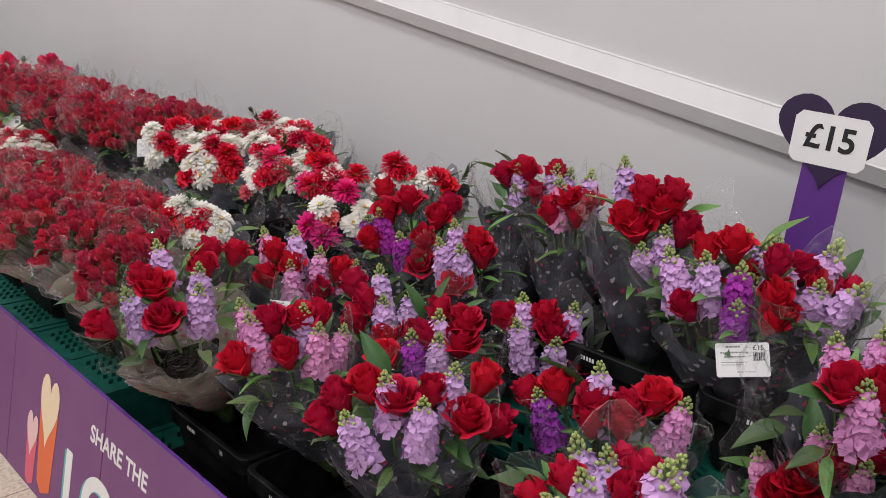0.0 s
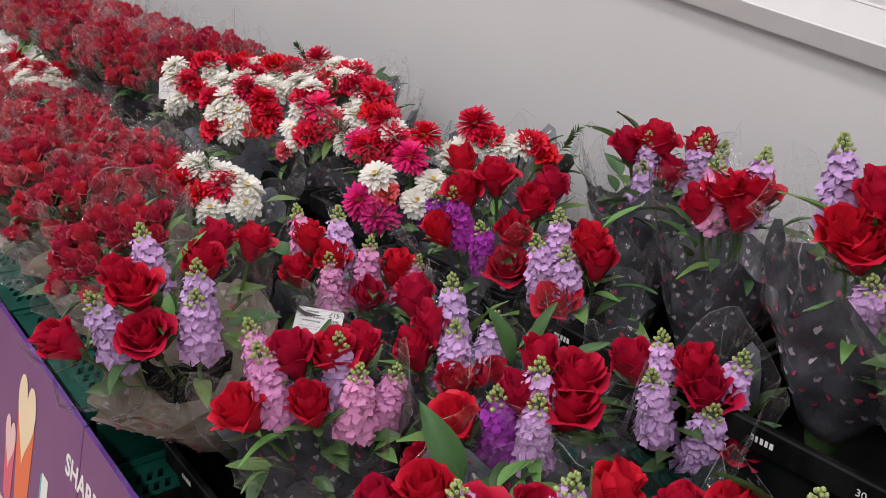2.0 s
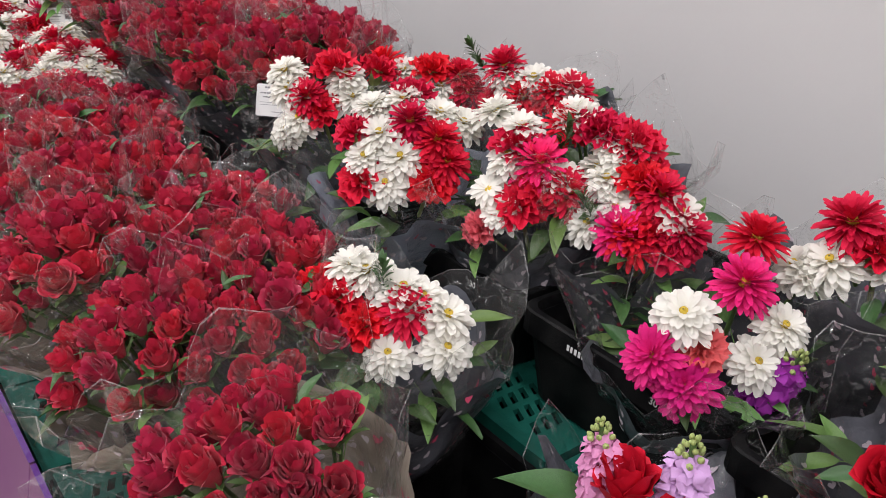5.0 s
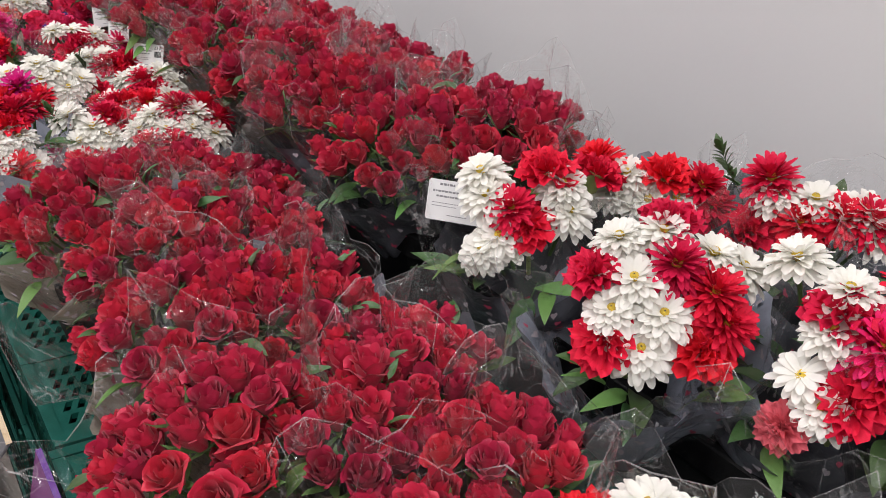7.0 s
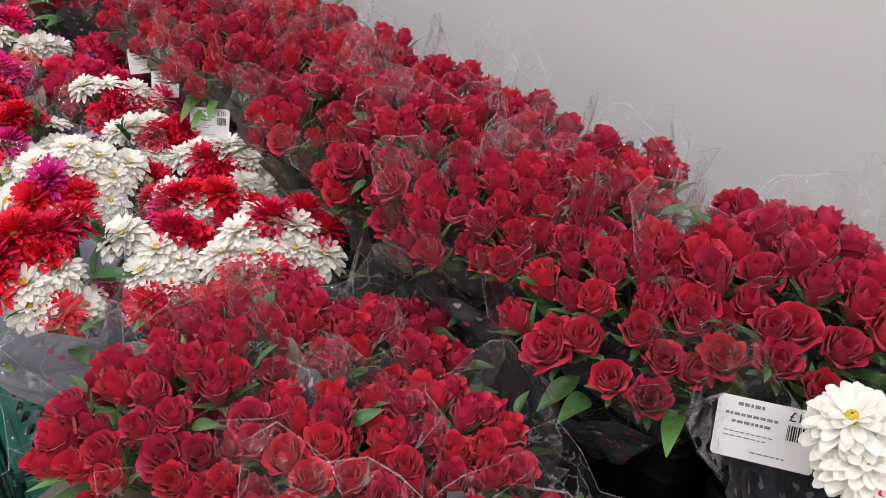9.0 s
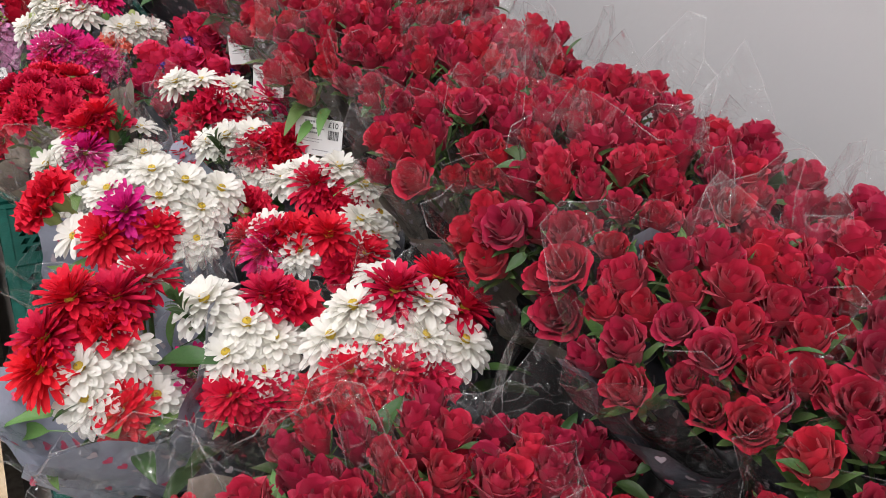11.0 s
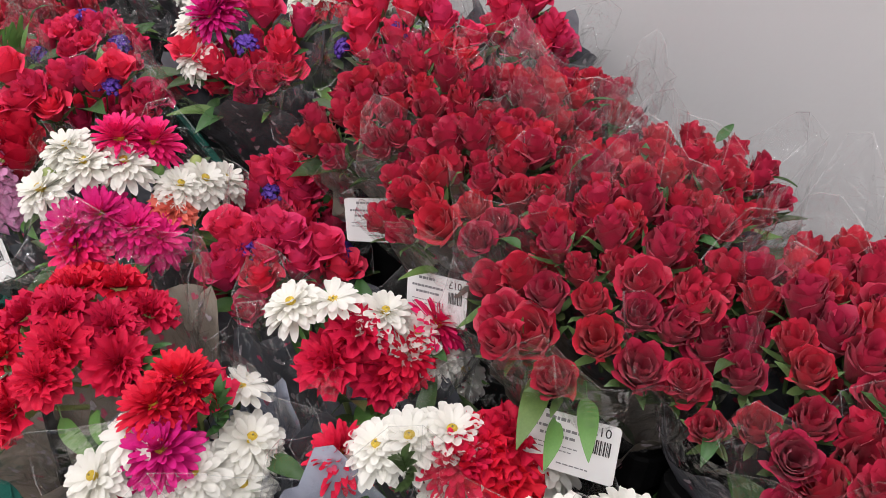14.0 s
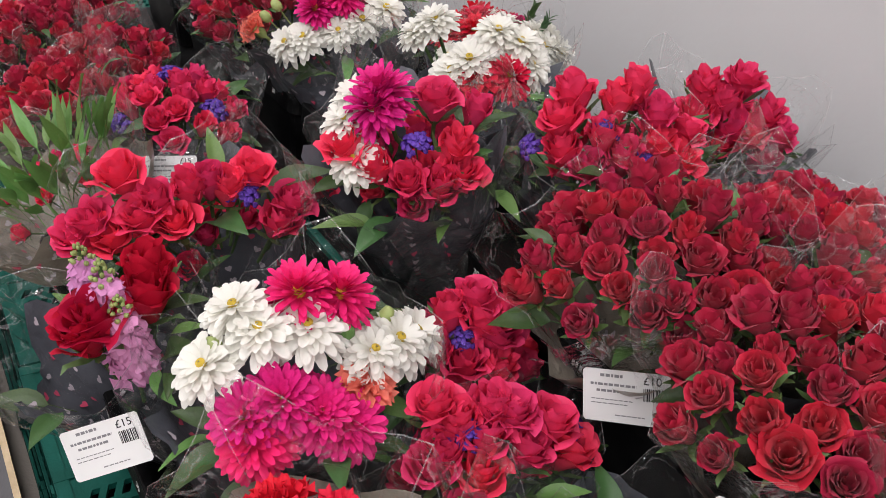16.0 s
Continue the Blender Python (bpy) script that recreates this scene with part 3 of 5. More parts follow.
def stock_mesh(name, petal, seed):
    """A stock spike, one metre tall: folded four-petal florets below, green buds at the tip."""
    r = random.Random(seed)
    geo = Geo()

    def floret(m, s):
        f = Geo()
        for i in range(5):
            a = 2 * math.pi * i / 5 + r.uniform(-0.3, 0.3)
            rows = []
            for u, w, z in ((0.1, 0.3, 0.0), (0.6, 0.8, 0.16 + r.uniform(-0.1, 0.1)), (1.0, 0.75, 0.02 + r.uniform(-0.25, 0.25))):
                rows.append([(u * math.cos(a) - q * w * 0.55 * math.sin(a), u * math.sin(a) + q * w * 0.55 * math.cos(a), z + 0.16 * q * math.sin(3 * u + i)) for q in (-1, 0, 1)])
            f.grid(rows)
        geo.moved(f, m @ Matrix.Scale(s, 4))

    def bud(m, s):
        f = Geo()
        f.grid([[(q * math.cos(2 * math.pi * j / 6), q * math.sin(2 * math.pi * j / 6), z) for j in range(6)] for q, z in ((0.1, -0.2), (0.55, 0.2), (0.55, 0.8), (0.12, 1.3))], 1, True)
        geo.moved(f, m @ Matrix.Scale(s, 4))

    n = 52
    for i in range(n):
        u = i / (n - 1)
        a, z = i * 2.4, -0.12 + 0.88 * u
        rad = 0.24 * (1 - 0.55 * u) * r.uniform(0.75, 1.12)
        m = pose(rad * math.cos(a), rad * math.sin(a), z) @ Matrix.Rotation(a, 4, "Z") @ Matrix.Rotation(radians(72 - 34 * u + r.uniform(-18, 18)), 4, "Y")
        floret(m, r.uniform(0.15, 0.215) * (1 - 0.35 * u))
    for i in range(18):
        u = i / 17
        a, z = i * 2.4, 0.76 + 0.26 * u
        rad = 0.105 * (1 - 0.75 * u)
        m = pose(rad * math.cos(a), rad * math.sin(a), z) @ Matrix.Rotation(a, 4, "Z") @ Matrix.Rotation(radians(55 * (1 - u) + r.uniform(-10, 10)), 4, "Y")
        bud(m, 0.062 * (1 - 0.35 * u))
    geo.grid([[(0.03 * math.cos(2 * math.pi * j / 6), 0.03 * math.sin(2 * math.pi * j / 6), z) for j in range(6)] for z in (-0.9, 0.95)], 2, True)
    return geo.mesh(name, [petal, BUD_GREEN, STEM])


def statice_mesh():
    r = random.Random(5)
    geo = Geo()
    for i in range(60):
        a, e, d = r.uniform(0, 6.28), r.uniform(0.1, 1.5), r.uniform(0.3, 0.5)
        c = Vector((d * math.cos(a) * math.cos(e), d * math.sin(a) * math.cos(e), d * math.sin(e) * 0.8))
        m = Matrix.Translation(c) @ Matrix.Rotation(a, 4, "Z") @ Matrix.Rotation(radians(70 - math.degrees(e)), 4, "Y")
        f = Geo()
        f.grid([[(q * math.cos(2 * math.pi * j / 5) * (1 + 0.3 * (j % 2)), q * math.sin(2 * math.pi * j / 5), z) for j in range(5)] for q, z in ((0.03, -0.15), (0.06, 0.0), (0.10, 0.06), (0.01, 0.03))], 0, True)
        geo.moved(f, m)
    geo.grid([[(0.03 * math.cos(2 * math.pi * j / 5), 0.03 * math.sin(2 * math.pi * j / 5), z) for j in range(5)] for z in (-1.5, 0.3)], 1, True)
    return geo.mesh("statice_sprig", [STATICE, STEM])


def leaf_mesh(name, mat, seed, width=0.36, curve=0.25):
    """A leaf one metre long along x, with a raised midrib, a tip that bends down and a waved edge."""
    r = random.Random(seed)
    geo = Geo()
    rows = []
    for i in range(9):
        u = i / 8
        w = width * math.sin(math.pi * min(1, u ** 0.8)) ** 0.9 * 0.5 + 0.004
        z = -curve * u * u
        rows.append([(u, q * w, z + abs(q) * w * 0.35 + 0.03 * math.sin(5 * u + q * 2 + seed) * abs(q)) for q in (-1, -0.5, 0, 0.5, 1)])
    geo.grid(rows)
    geo.grid([[(-0.5, 0.008, -0.12), (-0.5, -0.008, -0.12)], [(0.02, 0.01, 0.0), (0.02, -0.01, 0.0)]])
    return geo.mesh(name, [mat])


def sprig_mesh():
    """A stem with pairs of small narrow leaves."""
    geo = Geo()
    for k in range(9):
        for s in (-1, 1):
            f = Geo()
            rows = []
            for i in range(6):
                u = i / 5
                w = 0.085 * math.sin(math.pi * u ** 0.85) + 0.002
                rows.append([(u * 0.42, q * w, 0.1 * u - 0.12 * u * u + abs(q) * w * 0.3) for q in (-1, 0, 1)])
            f.grid(rows)
            geo.moved(f, pose(0, 0, 0.12 * k - 0.1, 0, -30 - 4 * k, 90 * s + 25 * k))
    geo.grid([[(0.012 * math.cos(2 * math.pi * j / 5), 0.012 * math.sin(2 * math.pi * j / 5), z) for j in range(5)] for z in (-1.2, 1.0)], 0, True)
    return geo.mesh("sprig", [LEAF])


ROSES = [rose_mesh("rose", ROSE_RED, 1, 0.42), rose_mesh("rose", ROSE_RED, 2, 0.25), rose_mesh("rose", ROSE_RED, 3, 0.65), rose_mesh("rose", ROSE_RED, 31, 0.35), rose_mesh("rose", ROSE_RED, 32, 0.5)]
BIG_ROSES = [rose_mesh("rose", ROSE_BRIGHT, 4, 0.55), rose_mesh("rose", ROSE_BRIGHT, 5, 0.25), rose_mesh("rose", ROSE_BRIGHT, 6, 0.75), rose_mesh("rose", ROSE_BRIGHT, 41, 0.4)]
CORALS = [rose_mesh("rose", ROSE_CORAL, 7, 0.75), rose_mesh("rose", ROSE_CORAL, 8, 0.5), rose_mesh("rose", ROSE_CORAL, 81, 0.35)]
WHITES = [daisy_mesh("chrysanthemum", CHRYS_WHITE, 11), daisy_mesh("chrysanthemum", CHRYS_WHITE, 27), daisy_mesh("chrysanthemum", CHRYS_WHITE, 12), daisy_mesh("daisy", CHRYS_WHITE, 13, False)]
REDS = [daisy_mesh("chrysanthemum", CARN_RED, 14, True, True), carnation_mesh("carnation", CARN_RED, 15)]
CARNS = [carnation_mesh("carnation", CARN_RED, 16), carnation_mesh("carnation", CARN_RED, 17)]
MAGENTAS = [daisy_mesh("chrysanthemum", MAGENTA, 18, True, True), daisy_mesh("chrysanthemum", MAGENTA, 19, True, True)]
SALMONS = [carnation_mesh("carnation", CARN_PINK, 20)]
PINKCARN = [carnation_mesh("carnation", MAGENTA, 26)]
LILACS = [stock_mesh("stock_spike", LILAC, 21), stock_mesh("stock_spike", LILAC, 22)]
PINKS = [stock_mesh("stock_spike", PINK_STOCK, 23)]
VIOLETS = [stock_mesh("stock_spike", VIOLET_STOCK, 24)]
STATICES = [statice_mesh()]
LEAVES = [leaf_mesh("leaf", LEAF, 1), leaf_mesh("leaf", LEAF, 2, 0.42, 0.4), leaf_mesh("leaf", LEAF_PALE, 3, 0.3, 0.3)]
TULIP_LEAVES = [leaf_mesh("leaf", LEAF_PALE, 5, 0.2, 0.15)]
SPRIGS = [sprig_mesh()]


def bud_mesh(mat):
    geo = Geo()
    geo.grid([[(q * math.cos(2 * math.pi * j / 8), q * math.sin(2 * math.pi * j / 8), z) for j in range(8)] for q, z in ((0.05, -2.0), (0.07, -0.5), (0.34, -0.38), (0.42, 0.0), (0.3, 0.4), (0.04, 0.55))], 0, True)
    return geo.mesh("bud", [mat])


BUDS = [bud_mesh(BUD_GREEN), bud_mesh(LEAF_PALE)]

# ---- wrapping ----
HEAD = 0.33


def wrap_point(u, a, seed, rim_r, rim_z, corner, crumple):
    """A point of the wrapping cone: u from the tie up to the rim, a round it."""
    four, nine = abs((a * 2 / math.pi + seed) % 1.0 - 0.5) * 2, abs((a * 9 / (2 * math.pi) + 2 * seed) % 1.0 - 0.5) * 2
    peak = corner * four ** 1.6 + 0.35 * corner * nine
    z = 0.03 + (rim_z - 0.03 + peak) * u
    r = 0.035 + (rim_r - 0.035) * u ** 0.8 + 0.22 * peak * u * u
    p = (math.cos(a) * 2.2 + seed * 3.1, math.sin(a) * 2.2, z * 9)
    r += crumple * (0.35 + u) * (abs(noise.noise(p)) * 2 - 0.5) + 0.5 * crumple * u * math.sin(9 * a + 5 * seed + 4 * noise.noise(p))
    return (r * math.cos(a), r * math.sin(a), z)


def wrap_mesh(name, mat, seed, rim_r, rim_z, corner, crumple, hearts=False, n=56, rows=14, smooth=True):
    geo = Geo()
    geo.grid([[wrap_point(i / rows, 2 * math.pi * j / n, seed, rim_r, rim_z, corner, crumple) for j in range(n)] for i in range(rows + 1)], 0, True)
    if not smooth:
        # narrow milky strips along the rim and down a few folds, painted as bright edge highlights
        rr = random.Random(int(seed * 100))
        edge = lambda u, a, d: tuple(Vector(wrap_point(u, a, seed, rim_r, rim_z, corner, crumple)) * 1.0 + Vector((math.cos(a), math.sin(a), 0)) * d)
        geo.grid([[edge(u, 2 * math.pi * j / n, 0.0006) for j in range(n)] for u in (0.9955, 1.0)], 1, True)
        for k in range(9):
            j = rr.randrange(n)
            a, lo = 2 * math.pi * j / n, rr.uniform(0.45, 0.8)
            geo.grid([[edge(i / rows, a, 0.0008), edge(i / rows, a + rr.uniform(0.003, 0.010), 0.0008)] for i in range(int(lo * rows), rows + 1)], 1)
    me = geo.mesh(name, [mat, FILM_GLINT] if not smooth else [mat], smooth)
    if not hearts:
        return me, None
    r = random.Random(int(seed * 10))
    dots = Geo()
    out = heart_outline(0.014, 0.013, 12)
    for i in range(4, 14):
        count = 5 + i
        for k in range(count):
            a, u = 2 * math.pi * (k + 0.5 * (i % 2)) / count, (i + 0.3) / 14.3
            c = Vector(wrap_point(u, a, seed, rim_r, rim_z, corner, crumple))
            du = (Vector(wrap_point(u + 0.03, a, seed, rim_r, rim_z, corner, crumple)) - c).normalized()
            da = (Vector(wrap_point(u, a + 0.06, seed, rim_r, rim_z, corner, crumple)) - c).normalized()
            nrm = da.cross(du).normalized()
            t, slot = r.uniform(-0.5, 0.5), 0 if r.random() < 0.68 else 1
            for side in (1, -1):
                pts = []
                for x, y in out:
                    xx, yy = x * math.cos(t) - y * math.sin(t), x * math.sin(t) + y * math.cos(t)
                    pts.append(c + da * xx + du * yy + nrm * 0.0022 * side)
                dots.poly(pts if side > 0 else pts[::-1], slot)
    return me, dots.mesh("heart_print", [HEART_PALE, HEART_PINK], False)


GREY_WRAPS = [wrap_mesh("paper_wrap", PAPER_GREY, s, 0.148, HEAD - 0.045, c, 0.012, True) for s, c in ((0.3, 0.07), (1.1, 0.11), (2.3, 0.05), (3.4, 0.09))]
PALE_WRAPS = [wrap_mesh("paper_wrap", PAPER_PALE, s, 0.156, HEAD - 0.04, c, 0.012, True) for s, c in ((0.9, 0.06), (2.8, 0.08))]
TAUPE_WRAPS = [wrap_mesh("paper_wrap", PAPER_TAUPE, s, 0.152, HEAD - 0.07, c, 0.011, True) for s, c in ((0.5, 0.06), (1.9, 0.05))]
FILMS = [wrap_mesh("film_wrap", FILM, s, 0.172, HEAD + 0.0, c, 0.02, False, 38, 8, False)[0] for s, c in ((0.2, 0.10), (1.4, 0.09), (2.6, 0.12), (3.7, 0.08))]
MILKY = [wrap_mesh("film_wrap", FILM_MILKY, s, 0.170, HEAD + 0.0, c, 0.018, False, 42, 8, False)[0] for s, c in ((0.7, 0.09), (2.0, 0.11))]
BANDS = Geo()
BANDS.grid([[(q * math.cos(2 * math.pi * j / 16), q * math.sin(2 * math.pi * j / 16), z) for j in range(16)] for q, z in ((0.03, 0.0), (0.033, 0.02), (0.038, 0.03), (0.04, 0.05))], 0, True)
BANDS.grid([[(q * math.cos(2 * math.pi * j / 16), q * math.sin(2 * math.pi * j / 16), z) for j in range(16)] for q, z in ((0.03, 0.001), (0.022, -0.02), (0.024, -0.04), (0.004, -0.041))], 0, True)
STEMS = BANDS.mesh("stem", [STEM])


def label_meshes(price):
    """A price sticker, 0.10 by 0.066 m, lying in x and y."""
    card = Geo()
    card.prism([(-0.05, -0.030), (-0.047, -0.033), (0.047, -0.033), (0.05, -0.030), (0.05, 0.030), (0.047, 0.033), (-0.047, 0.033), (-0.05, 0.030)], 0, 0.0007)
    bars = Geo()
    r = random.Random(3)
    x = 0.02
    while x < 0.042:
        w = r.choice((0.0006, 0.001, 0.0016))
        bars.box((x, -0.002, 0.0008), (x + w, 0.014, 0.0011))
        x += w + r.choice((0.0007, 0.0012))
    lines = Geo()
    for y, x0, x1, h in ((0.024, -0.03, -0.004, 0.006), (0.013, -0.041, 0.012, 0.005), (0.005, -0.034, 0.005, 0.005), (-0.005, -0.04, 0.008, 0.0018), (-0.010, -0.04, 0.002, 0.0018), (-0.024, -0.012, 0.022, 0.0022)):
        x = x0
        while x < x1:
            w = r.uniform(0.0025, 0.006)
            lines.box((x, y, 0.0008), (min(x + w, x1), y + h * 0.6, 0.0011))
            x += w + 0.0013
    return card.mesh("sticker_card", [STICKER], False), bars.mesh("barcode", [INK], False), lines.mesh("small_print", [GREYINK], False), text_mesh(price, 0.014, INK, 0.0002)


LABELS = {p: label_meshes(p) for p in ("£10", "£15")}


# ---- bouquets ----
def aligned(direction, spin=0.0):
    """A turn that takes z to the direction."""
    return Vector(direction).to_track_quat("Z", "Y").to_matrix().to_4x4() @ Matrix.Rotation(spin, 4, "Z")


def dome(n, radius, r, rise=0.07, jitter=0.3):
    """Places and outward directions over a domed head, near evenly spread."""
    pts = []
    for i in range(n):
        q = math.sqrt((i + 0.5) / n)
        a = i * 2.39996 + r.uniform(-jitter, jitter) * 0.5
        rho = radius * q * r.uniform(0.95, 1.04)
        z = HEAD + rise * (1 - q * q) + r.uniform(-0.008, 0.010)
        tilt = 0.85 * q + r.uniform(-0.12, 0.12)
        pts.append((Vector((rho * math.cos(a), rho * math.sin(a), z)), Vector((math.sin(tilt) * math.cos(a), math.sin(tilt) * math.sin(a), math.cos(tilt)))))
    return pts


def put(meshes, size, at, way, r, thing, spread=0.1, name=None):
    me = r.choice(meshes)
    ob = part(name or me.name.split(".")[0], me, thing, Matrix.Translation(at) @ aligned(way, r.uniform(0, 6.28)) @ Matrix.Scale(size * r.uniform(1 - spread, 1 + spread), 4))
    return ob


def put_leaves(n, r, thing, radius, low=0.0, size=0.085, meshes=None, upright=False):
    for i in range(n):
        a = r.uniform(0, 6.28)
        rho = radius * r.uniform(0.6, 1.0)
        at = Vector((rho * math.cos(a), rho * math.sin(a), HEAD + 0.02 * r.random() - low + 0.045 * (1 - rho / radius)))
        m = Matrix.Translation(at) @ Matrix.Rotation(a + r.uniform(-0.8, 0.8), 4, "Z") @ Matrix.Rotation(-(r.uniform(0.7, 1.4) if upright else r.uniform(-0.1, 0.9)), 4, "Y") @ Matrix.Rotation(r.uniform(-0.5, 0.5), 4, "X")
        part("leaf", r.choice(meshes or LEAVES), thing, m @ Matrix.Scale(size * r.uniform(0.7, 1.25), 4))


LABEL_TEXT = {
    "A": "mixed bouquet of red roses and lilac stocks in grey heart paper",
    "P": "mixed bouquet of red roses and pink stocks in grey heart paper",
    "V": "mixed bouquet of red roses and violet stocks in grey heart paper",
    "B": "bunch of deep red roses wrapped in clear film and paper",
    "C": "bouquet of white chrysanthemums and red carnations in grey heart paper",
    "D": "bouquet of magenta and white chrysanthemums with salmon carnations in film",
    "E": "bunch of coral red roses with purple statice in grey paper",
    "F": "bunch of bright red carnations wrapped in film",
    "T": "bunch of green-leaved tulips in bud wrapped in film",
}


def bouquet(kind, head, lean, spin, seed, paper="grey", sticker="", size=1.0, label_angle=0.0, milky=False, flowers=(), reach=0.15):
    """One wrapped bouquet: its head's middle stands at head; it leans by two angles, degrees toward the aisle and along the stand."""
    r = random.Random(seed)
    thing = tagged(new("bouquet"), LABEL_TEXT[kind], "bouquet", "bouquets in the buckets")
    R = {"A": 0.14, "P": 0.14, "V": 0.14, "B": 0.138, "C": 0.14, "D": 0.13, "E": 0.132, "F": 0.125, "T": 0.12}[kind]
    axis = Matrix.Rotation(radians(-lean[0]), 4, "Y") @ Matrix.Rotation(radians(lean[1]), 4, "X") @ Matrix.Rotation(radians(spin), 4, "Z") @ Matrix.Scale(size, 4)
    if flowers:
        back = axis.inverted().to_3x3()
        root = Vector((0, 0, HEAD - 0.15))
        for sort, dx, dy, dz in flowers:
            p = back @ Vector((dx, dy, dz)) + Vector((0, 0, HEAD))
            d = (p - root).normalized()
            if sort in "LKV":
                way = (d + back @ Vector((0, 0, 0.9))).normalized()
                put(SORTS[sort][0], SORTS[sort][1], p - way * SORTS[sort][1] * 0.45, way, r, thing, 0.08)
            elif sort == "Y":
                out = Vector((d.x, d.y, 0.35)).normalized()
                m = Matrix.Translation(p - out * 0.045) @ out.to_track_quat("X", "Z").to_matrix().to_4x4() @ Matrix.Rotation(r.uniform(-0.5, 0.5), 4, "X")
                part("leaf", r.choice(LEAVES), thing, m @ Matrix.Scale(0.105 * r.uniform(0.85, 1.2), 4))
            else:
                if sort in "REF":
                    d = (d + back @ Vector((0, 0, 0.35))).normalized()
                put(SORTS[sort][0], SORTS[sort][1], p, d, r, thing, 0.07)
        if kind == "E":
            for p, d in dome(9, 0.1, r, 0.03):
                put(CORALS, 0.058, p - Vector((0, 0, 0.012)), (d + Vector((0, 0, 0.5))).normalized(), r, thing, 0.1)
        put_leaves(12, r, thing, 0.12, 0.055, 0.08)
        put_leaves(5, r, thing, 0.13, 0.02, 0.075)
    elif kind in "APV":
        spikes = {"A": LILACS, "P": PINKS, "V": VIOLETS + LILACS}[kind]
        pts = dome(17, R, r, 0.06)
        for i, (p, d) in enumerate(pts):
            if i % 2 == 1:
                put(spikes, 0.15, p - d * 0.08, (d + Vector((0, 0, 0.5))).normalized(), r, thing, 0.15)
            else:
                put(BIG_ROSES, 0.072, p, d, r, thing, 0.1)
        put_leaves(11, r, thing, R * 1.12, 0.005, 0.095)
        put_leaves(9, r, thing, R, 0.06, 0.09)
    elif kind == "B":
        for p, d in dome(31, R, r, 0.045, 0.4):
            put(ROSES, 0.053, p + Vector((0, 0, r.uniform(-0.017, 0.013))), (d + Vector((0, 0, 0.9))).normalized(), r, thing, 0.14)
        put_leaves(6, r, thing, R, -0.004, 0.038, LEAVES[:2])
        put_leaves(10, r, thing, R, 0.06, 0.075)
    elif kind == "C":
        for i, (p, d) in enumerate(dome(19, R, r, 0.05)):
            if i % 5 in (1, 4) or i == 7:
                put(REDS, 0.092, p, d, r, thing, 0.12)
            elif i == 8:
                put(PINKCARN, 0.06, p, d, r, thing)
            else:
                put(WHITES, 0.09, p, d, r, thing, 0.14)
        for _ in range(2):
            a = r.uniform(0, 6.28)
            put(SPRIGS, 0.07, Vector((0.08 * math.cos(a), 0.08 * math.sin(a), HEAD + 0.015)), (0.5 * math.cos(a), 0.5 * math.sin(a), 1), r, thing)
        put_leaves(6, r, thing, R, 0.05, 0.07)
    elif kind == "D":
        for i, (p, d) in enumerate(dome(17, R, r, 0.055)):
            if i in (3, 10):
                put(SALMONS, 0.066, p, d, r, thing)
            elif i % 2:
                put(MAGENTAS, 0.105, p, d, r, thing)
            else:
                put(WHITES[:2], 0.094, p, d, r, thing)
        for p, d in dome(7, R * 0.8, r, 0.06):
            put(BUDS, 0.02, p + d * 0.034, d, r, thing, 0.2)
        for _ in range(3):
            a = r.uniform(0, 6.28)
            put(SPRIGS, 0.06, Vector((0.08 * math.cos(a), 0.08 * math.sin(a), HEAD + 0.04)), (0.5 * math.cos(a), 0.5 * math.sin(a), 1), r, thing)
        put_leaves(6, r, thing, R, 0.03, 0.07)
    elif kind == "E":
        for i, (p, d) in enumerate(dome(24, R, r, 0.06)):
            if i % 7 == 3:
                put(STATICES, 0.055, p, d, r, thing)
            else:
                put(CORALS, 0.056, p, (d + Vector((0, 0, 0.4))).normalized(), r, thing, 0.1)
        put_leaves(6, r, thing, R, 0.0, 0.07)
        put_leaves(6, r, thing, R, 0.05, 0.07)
    elif kind == "F":
        for p, d in dome(15, R * 0.95, r, 0.06):
            put(CARNS, 0.083, p, d, r, thing)
        put_leaves(8, r, thing, R, 0.05, 0.07)
    elif kind == "T":
        put_leaves(60, r, thing, R, 0.02, 0.095, TULIP_LEAVES, True)
        for p, d in dome(8, R, r, 0.03):
            put(CORALS[1:], 0.035, p - Vector((0, 0, 0.04)), d, r, thing)
    wraps = {"grey": GREY_WRAPS, "pale": PALE_WRAPS, "taupe": TAUPE_WRAPS}[paper]
    me, dots = r.choice(wraps)
    # how wide and how high the paper stands, by its sort
    broad, high = {"pale": (1.08, 0.98), "taupe": (1.1, 0.95), "grey": (1.0, 0.93)}[paper]
    if kind == "B" and paper == "grey" or head[0] > 1.34 and not flowers:
        broad, high = 0.9, 0.86
    if flowers:
        broad *= max(0.88, min(1.06, (reach + 0.008) / 0.158))
    turn = Matrix.Rotation(r.uniform(0, 6.28), 4, "Z") @ Matrix.Diagonal((broad, broad, high, 1))
    sheet = part("paper_wrap", me, thing, turn)
    tagged(part("heart_print", dots, sheet), kind="stuff")
    part("film_wrap", r.choice(MILKY if milky else FILMS), thing, Matrix.Rotation(r.uniform(0, 6.28), 4, "Z") @ Matrix.Diagonal((max(0.97, broad), max(0.97, broad), 1.0, 1)))
    part("stem", STEMS, thing)
